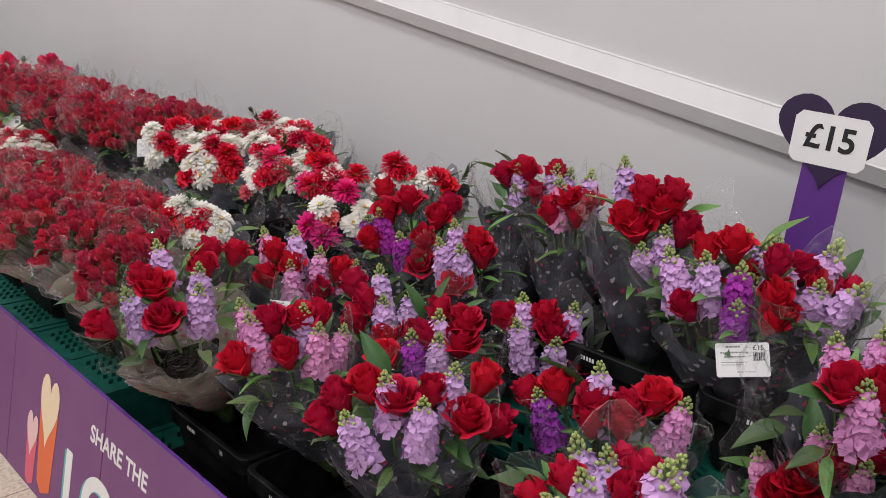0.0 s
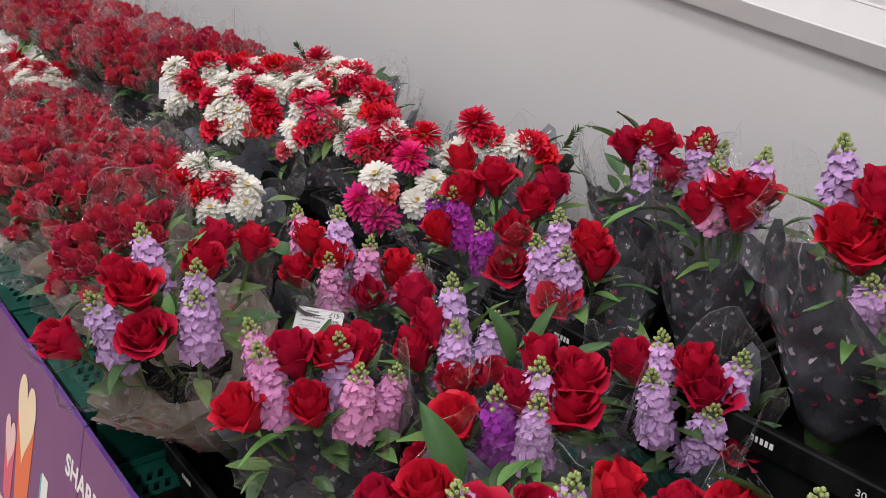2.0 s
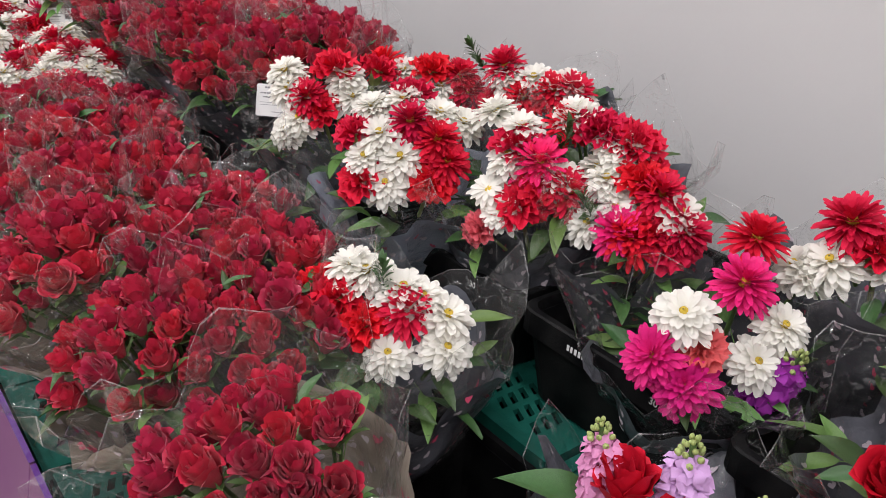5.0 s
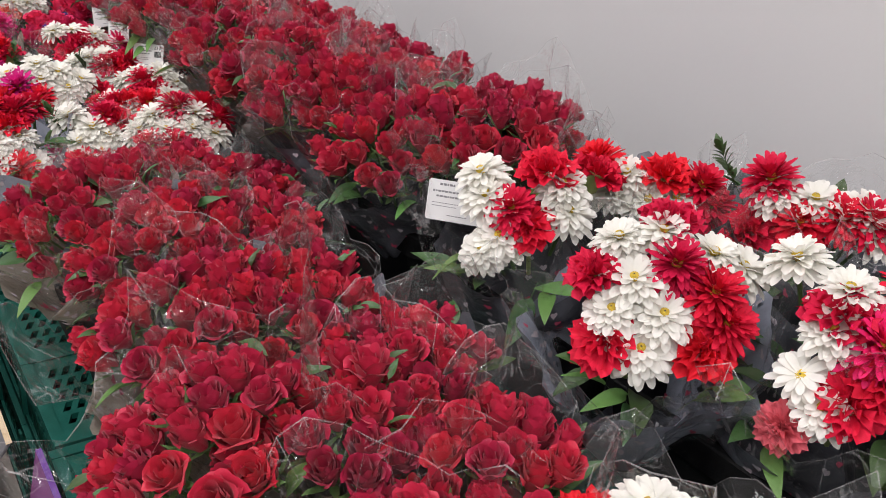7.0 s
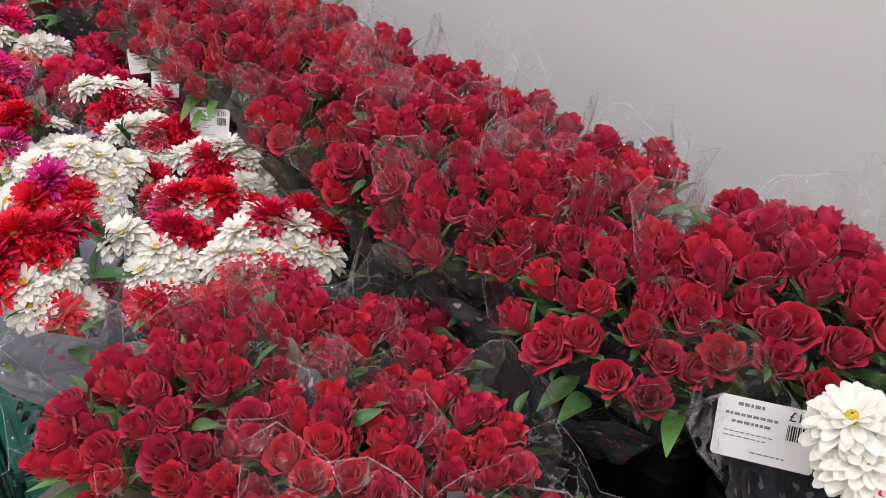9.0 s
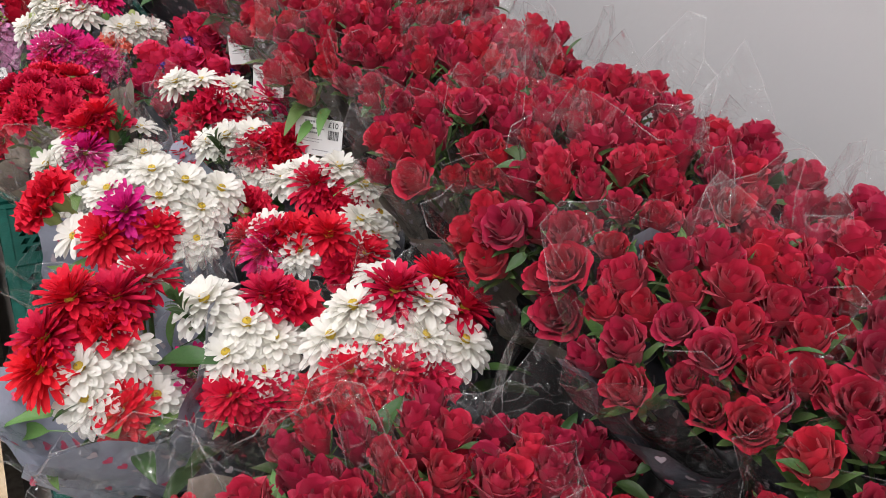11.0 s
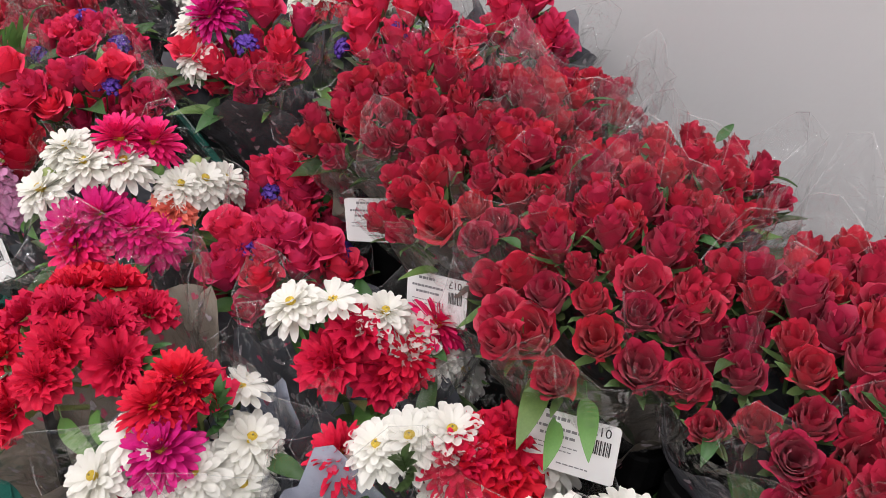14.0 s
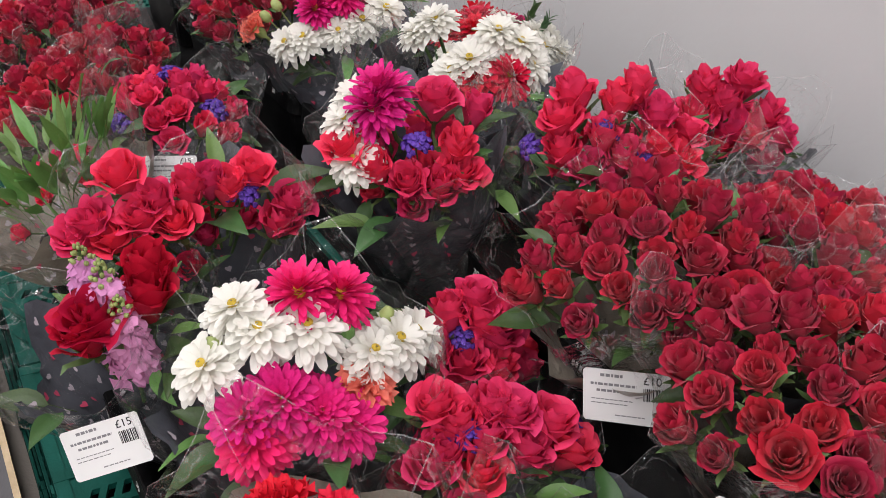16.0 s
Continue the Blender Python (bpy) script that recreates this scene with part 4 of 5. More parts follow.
    if sticker:
        a = math.pi + radians(label_angle) - radians(spin)
        out, up = (0.15, HEAD - 0.075) if kind == "B" and head[1] > 4 else (0.172, HEAD - 0.03)
        tag = part("price_sticker", LABELS[sticker][0], thing, Matrix.Translation((out * math.cos(a), out * math.sin(a), up)) @ Matrix.Rotation(a, 4, "Z") @ Matrix.Rotation(radians(58), 4, "Y") @ Matrix.Rotation(radians(90), 4, "Z"), "white printed price sticker")
        part("barcode", LABELS[sticker][1], tag)
        part("small_print", LABELS[sticker][2], tag)
        part("price_lettering", LABELS[sticker][3], tag, pose(0.03, 0.023, 0.001))
    mid = axis @ Vector((0, 0, HEAD if flowers else HEAD + 0.055))
    thing.matrix_basis = Matrix.Translation(Vector(head) - mid) @ axis
    return thing


SORTS = {
    "R": (BIG_ROSES, 0.084), "L": (LILACS, 0.118), "K": (PINKS, 0.112), "V": (VIOLETS, 0.115), "W": (WHITES[:3], 0.094), "D": (WHITES[3:], 0.086), "A": (REDS, 0.098),
    "M": (MAGENTAS, 0.104), "S": (SALMONS, 0.076), "E": (CORALS, 0.066), "Z": (STATICES, 0.05), "Q": (SPRIGS, 0.06), "U": (BUDS, 0.026),
}
rnd = random.Random(21)
made = []


def stood(x):
    """How a bouquet leans: out of its bucket toward the aisle, a little along the stand."""
    rank = x > 1.34
    return (6 + ((1.70 if rank else 1.17) - x) * (52 if rank else 75) + rnd.uniform(-4, 4), rnd.uniform(-7, 7))


def arranged(kind, middle, reach, paper, sticker, flowers):
    """A bouquet whose flowers each have a place of their own round the middle of its head."""
    made.append(1)
    lean = stood(middle[0]) if middle[2] < 0.86 or middle[0] > 1.34 else (18, rnd.uniform(-7, 7))
    return bouquet(kind, middle, lean, rnd.uniform(-30, 30), 300 + len(made), paper, sticker, 1.0, 68 if middle[1] > 5 else 35, len(made) % 3 == 0, flowers, reach)


# mixed bouquets, from the price sign on along the stand
arranged("A", (0.903, 1.842, 0.736), 0.19, "taupe", "", [("R", -0.181, 0.013, 0.022), ("L", -0.123, -0.04, 0.063), ("R", -0.073, -0.087, 0.045), ("R", -0.084, -0.006, 0.129), ("R", -0.069, -0.039, 0.11), ("L", 0.008, -0.106, 0.067), ("L", -0.033, 0.001, 0.16), ("R", 0.096, -0.003, 0.161), ("R", 0.163, -0.019, 0.151), ("R", 0.049, -0.052, 0.141), ("Y", 0.015, -0.023, 0.152), ("Y", -0.045, -0.051, 0.105), ("Y", -0.039, -0.086, 0.062), ("Y", -0.002, -0.143, -0.04), ("Y", -0.11, -0.078, 0.007), ("L", 0.022, -0.084, 0.103)])
arranged("P", (1.309, 1.854, 0.730), 0.17, "grey", "£15", [("R", -0.083, 0.029, 0.114), ("R", -0.121, 0.009, 0.056), ("K", -0.08, -0.052, 0.047), ("K", -0.01, -0.078, 0.084), ("K", -0.083, 0.064, 0.119), ("R", 0.043, -0.108, 0.071), ("K", 0.067, -0.124, 0.048), ("R", -0.068, -0.035, 0.083), ("L", -0.04, -0.013, 0.125), ("R", -0.028, -0.107, 0.02), ("Y", -0.108, 0.085, 0.079)])
arranged("P", (1.004, 1.492, 0.709), 0.14, "grey", "", [("R", -0.032, 0.02, 0.107), ("R", -0.116, 0.027, 0.03), ("K", -0.074, 0.019, 0.078), ("R", -0.039, -0.052, 0.054), ("K", 0.028, -0.077, 0.064), ("K", 0.088, -0.083, 0.052), ("R", 0.074, -0.018, 0.108), ("K", -0.058, 0.081, 0.09), ("L", 0.022, -0.032, 0.101), ("Y", 0.006, 0.01, 0.113), ("Y", -0.025, -0.096, -0.002), ("Y", -0.101, -0.026, 0.006), ("R", 0.022, -0.019, 0.109)])
arranged("A", (1.281, 1.458, 0.724), 0.15, "grey", "", [("R", -0.059, 0.011, 0.096), ("R", -0.036, 0.09, 0.113), ("L", -0.023, 0.002, 0.119), ("L", -0.049, -0.043, 0.069), ("L", 0.005, -0.073, 0.086), ("R", -0.067, -0.069, 0.019), ("R", -0.019, -0.104, 0.03), ("R", -0.093, 0.01, 0.057), ("Y", 0.017, -0.032, 0.117)])
arranged("V", (1.251, 1.264, 0.731), 0.17, "grey", "", [("R", -0.01, -0.031, 0.127), ("R", -0.009, -0.102, 0.077), ("R", -0.06, -0.041, 0.081), ("V", -0.09, -0.038, 0.047), ("L", -0.058, -0.081, 0.05), ("R", -0.125, 0.017, 0.032), ("Y", -0.019, 0.031, 0.137), ("Y", 0.017, 0.004, 0.147), ("Y", 0.035, -0.057, 0.128), ("Y", -0.136, 0.033, 0.005), ("R", -0.15, 0.05, -0.061), ("R", 0.02, -0.085, 0.11), ("L", -0.037, -0.058, 0.09)])
arranged("A", (1.496, 1.134, 0.735), 0.12, "grey", "", [("R", -0.045, 0.071, 0.067), ("L", -0.031, 0.026, 0.086), ("R", -0.013, -0.024, 0.088), ("L", 0.018, -0.076, 0.075), ("R", -0.022, -0.058, 0.062), ("L", -0.069, 0.005, 0.036), ("Y", -0.055, -0.053, 0.017), ("Y", -0.081, 0.061, 0.007), ("R", -0.004, -0.115, -0.007), ("L", -0.043, -0.082, 0.008)])
arranged("D", (1.584, 2.032, 0.828), 0.18, "grey", "", [("M", -0.024, -0.048, 0.128), ("W", 0.004, -0.102, 0.082), ("W", -0.096, -0.014, 0.086), ("S", -0.091, -0.047, 0.05), ("M", -0.111, -0.049, -0.003), ("V", -0.009, -0.126, 0.014), ("W", 0.09, -0.078, 0.125), ("M", -0.131, -0.005, 0.026), ("W", -0.038, -0.1, 0.038), ("A", 0.044, -0.013, 0.167)])
arranged("V", (1.554, 1.683, 0.866), 0.18, "grey", "", [("R", -0.054, 0.046, 0.148), ("R", -0.031, -0.033, 0.134), ("R", 0.057, -0.101, 0.117), ("R", -0.131, 0.01, 0.024), ("V", -0.087, -0.068, 0.014), ("V", -0.105, -0.008, 0.064), ("R", -0.04, -0.104, 0.038), ("R", -0.054, -0.116, -0.032), ("R", -0.086, 0.001, 0.101), ("Y", -0.067, 0.02, 0.125), ("Y", -0.02, -0.132, -0.02), ("Y", 0.086, -0.117, 0.081), ("R", 0.011, -0.105, 0.094)])
arranged("A", (1.581, 1.470, 0.823), 0.15, "grey", "", [("L", -0.051, -0.002, 0.106), ("L", -0.071, -0.046, 0.044), ("R", -0.024, -0.053, 0.099), ("R", -0.092, -0.049, -0.008), ("Y", 0.051, -0.035, 0.132), ("Y", -0.065, -0.079, -0.006), ("L", -0.09, 0.007, 0.059), ("R", -0.023, -0.078, 0.076), ("Y", -0.109, -0.021, -0.061)])
arranged("A", (1.891, 1.516, 0.983), 0.15, "grey", "", [("R", -0.084, 0.03, 0.078), ("R", -0.058, -0.021, 0.092), ("L", -0.078, -0.02, 0.057), ("R", -0.061, -0.067, 0.034), ("L", -0.092, -0.027, 0.006), ("R", -0.002, -0.091, 0.091), ("L", -0.019, -0.098, 0.063), ("L", 0.005, -0.122, 0.049), ("Y", -0.059, 0.095, 0.088), ("Y", -0.053, 0.033, 0.113), ("R", -0.004, -0.135, -0.023), ("Y", -0.1, -0.003, -0.065)])
arranged("A", (1.650, 0.930, 1.022), 0.17, "grey", "", [("R", -0.099, 0.004, 0.056), ("R", -0.062, 0.011, 0.123), ("R", -0.059, -0.033, 0.104), ("R", -0.049, -0.087, 0.064), ("R", -0.098, 0.03, 0.072), ("L", -0.108, -0.026, -0.015), ("L", -0.037, 0.082, 0.14), ("L", -0.057, -0.114, -0.04), ("L", -0.084, -0.058, 0.024), ("Y", -0.024, -0.078, 0.101), ("Y", -0.081, 0.071, 0.097), ("R", -0.037, -0.041, 0.125)])
arranged("V", (1.594, 0.711, 0.958), 0.18, "grey", "£15", [("R", -0.124, 0.037, 0.009), ("L", -0.097, 0.014, 0.074), ("V", -0.082, -0.049, 0.064), ("V", -0.101, -0.06, -0), ("R", -0.054, -0.106, 0.056), ("R", -0.071, 0.036, 0.12), ("R", -0.046, -0.01, 0.138), ("R", -0.065, -0.117, 0.012), ("R", -0.023, -0.091, 0.116), ("Y", -0.113, 0.097, 0.023), ("Y", -0.101, -0.004, 0.043), ("Y", 0.033, -0.05, 0.159), ("L", -0.107, 0.08, 0.061)])
arranged("A", (1.314, 0.785, 0.716), 0.19, "grey", "", [("R", -0.101, -0.005, 0.071), ("R", -0.055, -0.055, 0.099), ("R", -0.011, -0.087, 0.118), ("L", -0.067, 0.004, 0.117), ("V", -0.125, 0.091, 0.055), ("R", -0.081, 0.004, 0.101), ("R", -0.072, -0.059, 0.075), ("K", -0.009, -0.133, 0.077), ("R", -0.093, 0.085, 0.101), ("R", -0.095, 0.15, 0.06), ("Y", -0.064, 0.069, 0.125)])
arranged("A", (1.021, 1.090, 0.714), 0.18, "grey", "", [("R", -0.01, -0.075, 0.105), ("R", -0.066, -0.037, 0.092), ("R", -0.091, 0.02, 0.107), ("R", -0.128, 0.063, 0.079), ("L", -0.047, -0.09, 0.057), ("L", 0.024, -0.093, 0.107), ("R", 0.027, -0.132, 0.06), ("R", 0.1, -0.148, 0.028), ("L", -0.075, -0.02, 0.098), ("R", -0.154, 0.073, 0.031), ("R", 0.111, -0.1, 0.101), ("Y", -0.047, 0.04, 0.142), ("L", -0.14, -0, 0.028)])
arranged("P", (1.420, 0.421, 0.717), 0.12, "grey", "", [("R", 0.033, -0.068, 0.088), ("K", -0.063, 0.077, 0.034), ("R", -0.025, -0.032, 0.077), ("R", -0.065, 0.005, 0.042), ("K", -0.02, 0.003, 0.093), ("K", -0.018, -0.071, 0.059), ("R", -0.082, 0.033, 0.012), ("Y", 0.021, 0.029, 0.106)])
arranged("P", (1.398, 0.372, 0.913), 0.12, "grey", "", [("R", -0.058, 0.01, 0.055), ("K", -0.034, 0.041, 0.087), ("R", -0.043, -0.037, 0.059), ("K", -0.011, -0.016, 0.101), ("R", -0.008, -0.046, 0.091), ("K", -0.065, -0.023, 0.029), ("Y", -0.065, 0.028, 0.039)])
arranged("C", (1.470, 2.920, 0.937), 0.15, "grey", "", [("W", -0.092, -0.002, 0.069), ("W", -0.089, -0.04, 0.018), ("W", 0.001, -0.061, 0.097), ("A", -0.056, -0.061, 0.041), ("A", -0.009, -0.036, 0.116), ("W", -0.086, 0.026, 0.096), ("A", 0.082, -0.055, 0.108), ("A", -0.071, -0.037, 0.057), ("W", -0.001, -0.084, 0.063), ("W", -0.108, -0.028, -0.005)])
arranged("C", (1.478, 2.655, 0.903), 0.15, "pale", "", [("W", -0.096, -0.01, 0.048), ("W", -0.054, -0.057, 0.055), ("W", -0.068, -0.011, 0.087), ("W", -0.081, -0.056, 0.011), ("A", -0.093, 0.035, 0.083), ("A", -0.021, -0.035, 0.111), ("A", -0.02, -0.105, 0.02), ("A", 0.01, -0.105, 0.052), ("A", 0.006, -0.08, 0.086), ("A", -0.109, -0.019, 0.011), ("W", -0.053, 0.039, 0.123), ("W", -0.01, 0.004, 0.139), ("A", 0.021, 0.02, 0.148), ("W", 0.03, -0.05, 0.124), ("W", 0.066, -0.074, 0.107)])
arranged("C", (1.601, 2.438, 0.902), 0.17, "grey", "", [("D", -0.108, -0.002, 0.045), ("W", -0.031, -0.085, 0.081), ("W", -0.073, -0.007, 0.097), ("A", -0.051, -0.075, 0.068), ("A", -0.085, -0.059, 0.031), ("A", -0.027, -0.108, 0.059), ("W", -0.104, -0.038, 0.016), ("A", -0.056, -0.003, 0.119), ("Q", -0.01, -0.067, 0.119), ("M", -0.047, -0.054, 0.094), ("W", -0.029, 0.085, 0.145), ("A", 0.021, -0.046, 0.15), ("S", -0.128, -0.013, -0.018), ("W", -0.038, 0.006, 0.139)])
arranged("C", (1.657, 2.235, 0.911), 0.13, "grey", "", [("D", -0.065, 0.007, 0.062), ("W", -0.053, 0.043, 0.086), ("A", -0.072, -0.04, 0.019), ("A", -0.042, -0.088, 0.019), ("A", -0.028, -0.005, 0.102), ("W", -0.092, 0.034, 0.02), ("M", -0.078, -0.017, 0.025), ("W", 0.012, 0.042, 0.124), ("A", -0.022, -0.094, 0.043), ("A", -0.026, -0.043, 0.086), ("W", -0.037, 0.077, 0.094), ("W", -0.019, -0.076, 0.067), ("A", -0.05, -0.06, 0.041), ("Q", -0.088, 0.031, 0.03)])
arranged("C", (1.680, 2.847, 0.980), 0.12, "grey", "", [("W", -0.072, 0.004, 0.057), ("A", -0.033, -0.036, 0.07), ("A", 0.012, -0.077, 0.057), ("W", -0.089, 0.011, 0.03), ("A", 0.017, -0.092, 0.028), ("W", -0.06, -0.038, 0.026), ("A", -0.081, 0.058, 0.058), ("W", -0.028, -0.063, 0.036)])
arranged("C", (1.823, 2.641, 1.001), 0.15, "grey", "", [("W", -0.097, 0.018, 0.062), ("A", -0.056, -0.066, 0.048), ("W", -0.073, -0.027, 0.067), ("W", -0.032, -0.081, 0.065), ("A", -0.093, 0.036, 0.077), ("A", -0.121, 0.033, 0.002), ("W", -0.022, -0.106, 0.036), ("A", -0.029, -0.094, 0.049), ("Q", -0.092, 0.104, 0.061), ("A", -0.09, -0.026, 0.029)])
arranged("C", (1.673, 2.341, 0.986), 0.12, "grey", "", [("W", -0.034, -0.042, 0.064), ("A", -0.013, -0.063, 0.069), ("W", -0.031, -0.062, 0.046), ("A", -0.039, -0.013, 0.079), ("W", -0.043, 0.034, 0.088), ("A", -0.043, 0.005, 0.082), ("W", -0.041, 0.055, 0.088), ("A", -0.006, -0.1, 0.022)])
arranged("C", (1.262, 2.355, 0.768), 0.16, "grey", "", [("W", -0.048, 0.027, 0.112), ("A", -0.089, 0.108, 0.067), ("A", -0.088, 0.041, 0.082), ("W", -0.054, 0.055, 0.113), ("A", -0.031, -0.054, 0.081), ("W", -0.022, -0.029, 0.104), ("W", -0.006, -0.054, 0.098), ("Q", -0.043, -0.011, 0.1), ("W", -0.071, -0.068, 0.031), ("W", -0.004, -0.113, 0.043), ("W", 0.013, -0.089, 0.079), ("A", -0.081, -0.02, 0.06)])
arranged("C", (0.895, 4.004, 0.745), 0.12, "pale", "", [("A", -0.021, 0.013, 0.102), ("A", 0.026, 0, 0.098), ("A", 0.07, 0.035, 0.094), ("W", -0.027, -0.057, 0.048), ("W", 0.02, -0.051, 0.058), ("W", 0.048, -0.087, 0.004), ("A", -0.069, -0.042, 0.05), ("A", -0.058, -0.019, 0.075), ("W", -0.027, -0.08, 0.019), ("W", 0.058, 0.045, 0.099), ("M", 0.097, -0.067, 0), ("A", 0.008, -0.024, 0.083), ("A", 0.009, -0.093, 0)])
arranged("C", (1.064, 3.945, 0.744), 0.12, "grey", "", [("A", 0.035, 0.001, 0.096), ("W", -0.039, 0.024, 0.093), ("W", -0.033, -0.043, 0.054), ("W", 0.025, -0.048, 0.063), ("W", 0.004, -0.07, 0.037), ("A", -0.038, -0.074, 0.014), ("Q", -0.062, 0.011, 0.078), ("A", 0.055, -0.008, 0.089), ("W", -0.001, -0.025, 0.078), ("A", 0.003, -0.088, 0.011)])
arranged("C", (1.222, 3.832, 0.774), 0.13, "grey", "", [("D", 0.004, 0.053, 0.113), ("A", 0.006, 0.009, 0.107), ("A", 0.071, 0.019, 0.105), ("W", 0.036, -0.017, 0.1), ("A", 0.083, -0.029, 0.087), ("W", -0.078, 0.005, 0.063), ("W", -0.033, -0.032, 0.069), ("W", -0.045, 0.018, 0.091), ("W", 0.019, -0.051, 0.075), ("W", 0.063, -0.066, 0.066), ("A", -0.069, -0.039, 0.038), ("A", -0.026, -0.063, 0.044), ("A", 0.005, -0.081, 0.041), ("A", -0.109, -0.027, 0.002), ("A", -0.06, -0.065, 0.018), ("W", -0.018, -0.087, 0.022)])
arranged("C", (1.020, 4.342, 0.736), 0.19, "pale", "", [("D", -0.114, -0.056, 0.057), ("W", -0.053, -0.036, 0.11), ("W", 0.013, -0.034, 0.132), ("W", 0.014, -0.068, 0.102), ("W", 0.069, -0.091, 0.084), ("W", 0.107, -0.069, 0.1), ("W", 0.052, -0.12, 0.048), ("M", -0.037, -0.069, 0.086), ("A", 0.002, -0.098, 0.067), ("A", -0.072, -0.082, 0.055), ("A", -0.154, 0.011, 0.075), ("A", -0.136, 0.018, 0.097), ("U", 0.14, -0.085, 0.065), ("A", 0.158, -0.066, 0.064), ("W", 0.056, -0.057, 0.117)])
arranged("C", (1.329, 4.268, 0.749), 0.12, "grey", "", [("A", -0.024, -0.031, 0.068), ("W", -0.046, 0.025, 0.085), ("W", 0.002, -0.001, 0.099), ("W", 0.039, -0.081, 0.044), ("A", 0.003, -0.063, 0.054), ("W", -0.074, 0.053, 0.066), ("W", 0.066, -0.091, 0.023), ("A", -0.043, -0.004, 0.075), ("W", 0.03, -0.044, 0.08)])
arranged("C", (1.244, 4.149, 0.734), 0.12, "grey", "", [("A", -0.065, 0.009, 0.062), ("W", -0.038, -0.031, 0.057), ("A", 0.051, -0.071, 0.056), ("W", 0.077, -0.046, 0.072), ("A", -0.088, 0.048, 0.049), ("A", 0.007, -0.034, 0.078), ("W", 0.063, -0.024, 0.089), ("W", -0.066, 0.034, 0.069), ("A", 0.016, -0.075, 0.045), ("A", -0.038, 0.001, 0.077), ("M", -0.081, 0.003, 0.045)])
arranged("C", (1.256, 4.464, 0.763), 0.13, "grey", "", [("W", -0.02, -0.019, 0.09), ("A", -0.024, -0.044, 0.066), ("A", 0.022, -0.068, 0.058), ("W", -0.059, -0.001, 0.08), ("A", 0.041, -0.048, 0.083), ("W", 0.081, -0.068, 0.054), ("Q", -0.07, -0.028, 0.048), ("W", -0.031, -0.062, 0.038), ("A", -0.112, 0.048, 0.034), ("W", -0.087, 0.016, 0.066), ("A", 0.005, -0.044, 0.079)])
arranged("C", (0.999, 4.668, 0.714), 0.12, "pale", "", [("D", -0.051, -0.018, 0.075), ("D", 0.082, 0.003, 0.084), ("A", 0.013, 0.008, 0.107), ("A", -0.02, -0.007, 0.095), ("W", 0.073, -0.053, 0.047), ("W", -0.091, -0.026, 0.035), ("M", -0.023, -0.044, 0.06), ("Q", 0.04, -0.039, 0.074), ("W", 0.003, -0.067, 0.036), ("W", -0.035, -0.073, 0.008), ("W", 0.052, -0.08, 0.01), ("A", -0.1, -0.045, -0.025), ("W", -0.065, -0.073, -0.027), ("A", 0.025, -0.005, 0.1)])
arranged("C", (1.258, 4.711, 0.768), 0.15, "grey", "", [("W", -0.089, 0.012, 0.093), ("D", -0.045, -0.012, 0.107), ("A", -0.024, -0.052, 0.08), ("W", 0.041, -0.077, 0.069), ("W", 0.009, -0.051, 0.094), ("A", -0.064, -0.056, 0.046), ("A", -0.007, -0.09, 0.03), ("W", 0.065, -0.095, 0.04), ("W", 0.113, -0.091, -0.005), ("M", 0.074, -0.073, 0.072), ("A", 0.025, -0.089, 0.046)])
arranged("D", (1.054, 5.130, 0.795), 0.17, "grey", "", [("W", -0.051, -0.022, 0.117), ("W", -0.001, -0.04, 0.118), ("W", -0.068, 0.011, 0.131), ("W", -0.113, -0.017, 0.082), ("W", 0.106, -0.065, 0.084), ("W", 0.068, -0.074, 0.086), ("W", 0.143, -0.045, 0.07), ("M", -0.046, -0.077, 0.056), ("M", -0.084, -0.07, 0.041), ("M", -0.007, -0.098, 0.04), ("M", 0.001, -0.008, 0.142), ("M", -0.082, -0.085, 0.017), ("M", 0.021, -0.112, 0.023), ("S", 0.053, -0.092, 0.061), ("U", -0.101, -0.006, 0.101), ("U", 0.043, -0.052, 0.111), ("U", 0.104, -0.039, 0.109), ("M", 0.047, -0.021, 0.137)])
arranged("E", (1.222, 4.969, 0.741), 0.14, "grey", "", [("E", -0.052, 0.01, 0.097), ("E", -0.013, -0.042, 0.079), ("E", -0.059, -0.03, 0.064), ("E", 0.025, -0.036, 0.096), ("E", -0.03, -0.062, 0.049), ("Z", -0.03, -0.033, 0.079), ("E", 0.072, -0.056, 0.078), ("E", 0.005, -0.022, 0.102), ("E", -0.076, -0.03, 0.05), ("E", 0.03, -0.068, 0.066), ("E", -0.037, -0.017, 0.089), ("E", 0.092, -0.077, 0.045), ("Z", 0.11, -0.053, 0.056)])
arranged("E", (1.325, 5.123, 0.766), 0.12, "grey", "", [("E", -0.008, -0.007, 0.098), ("E", 0.004, -0.05, 0.066), ("E", -0.046, -0.003, 0.082), ("E", -0.006, -0.073, 0.028), ("Z", -0.039, -0.034, 0.06), ("E", -0.072, -0.021, 0.044), ("E", 0.03, -0.038, 0.085), ("E", -0.045, -0.051, 0.034), ("E", -0.008, -0.032, 0.08)])
arranged("P", (0.892, 5.358, 0.768), 0.12, "grey", "£15", [("K", -0.006, -0.035, 0.078), ("K", 0.005, -0.061, 0.044), ("R", 0.041, -0.038, 0.072), ("R", -0.044, -0.052, 0.044), ("K", -0.023, -0.009, 0.098), ("R", 0.049, -0.012, 0.093), ("R", -0.026, -0.048, 0.058), ("Y", 0.063, -0.04, 0.057)])
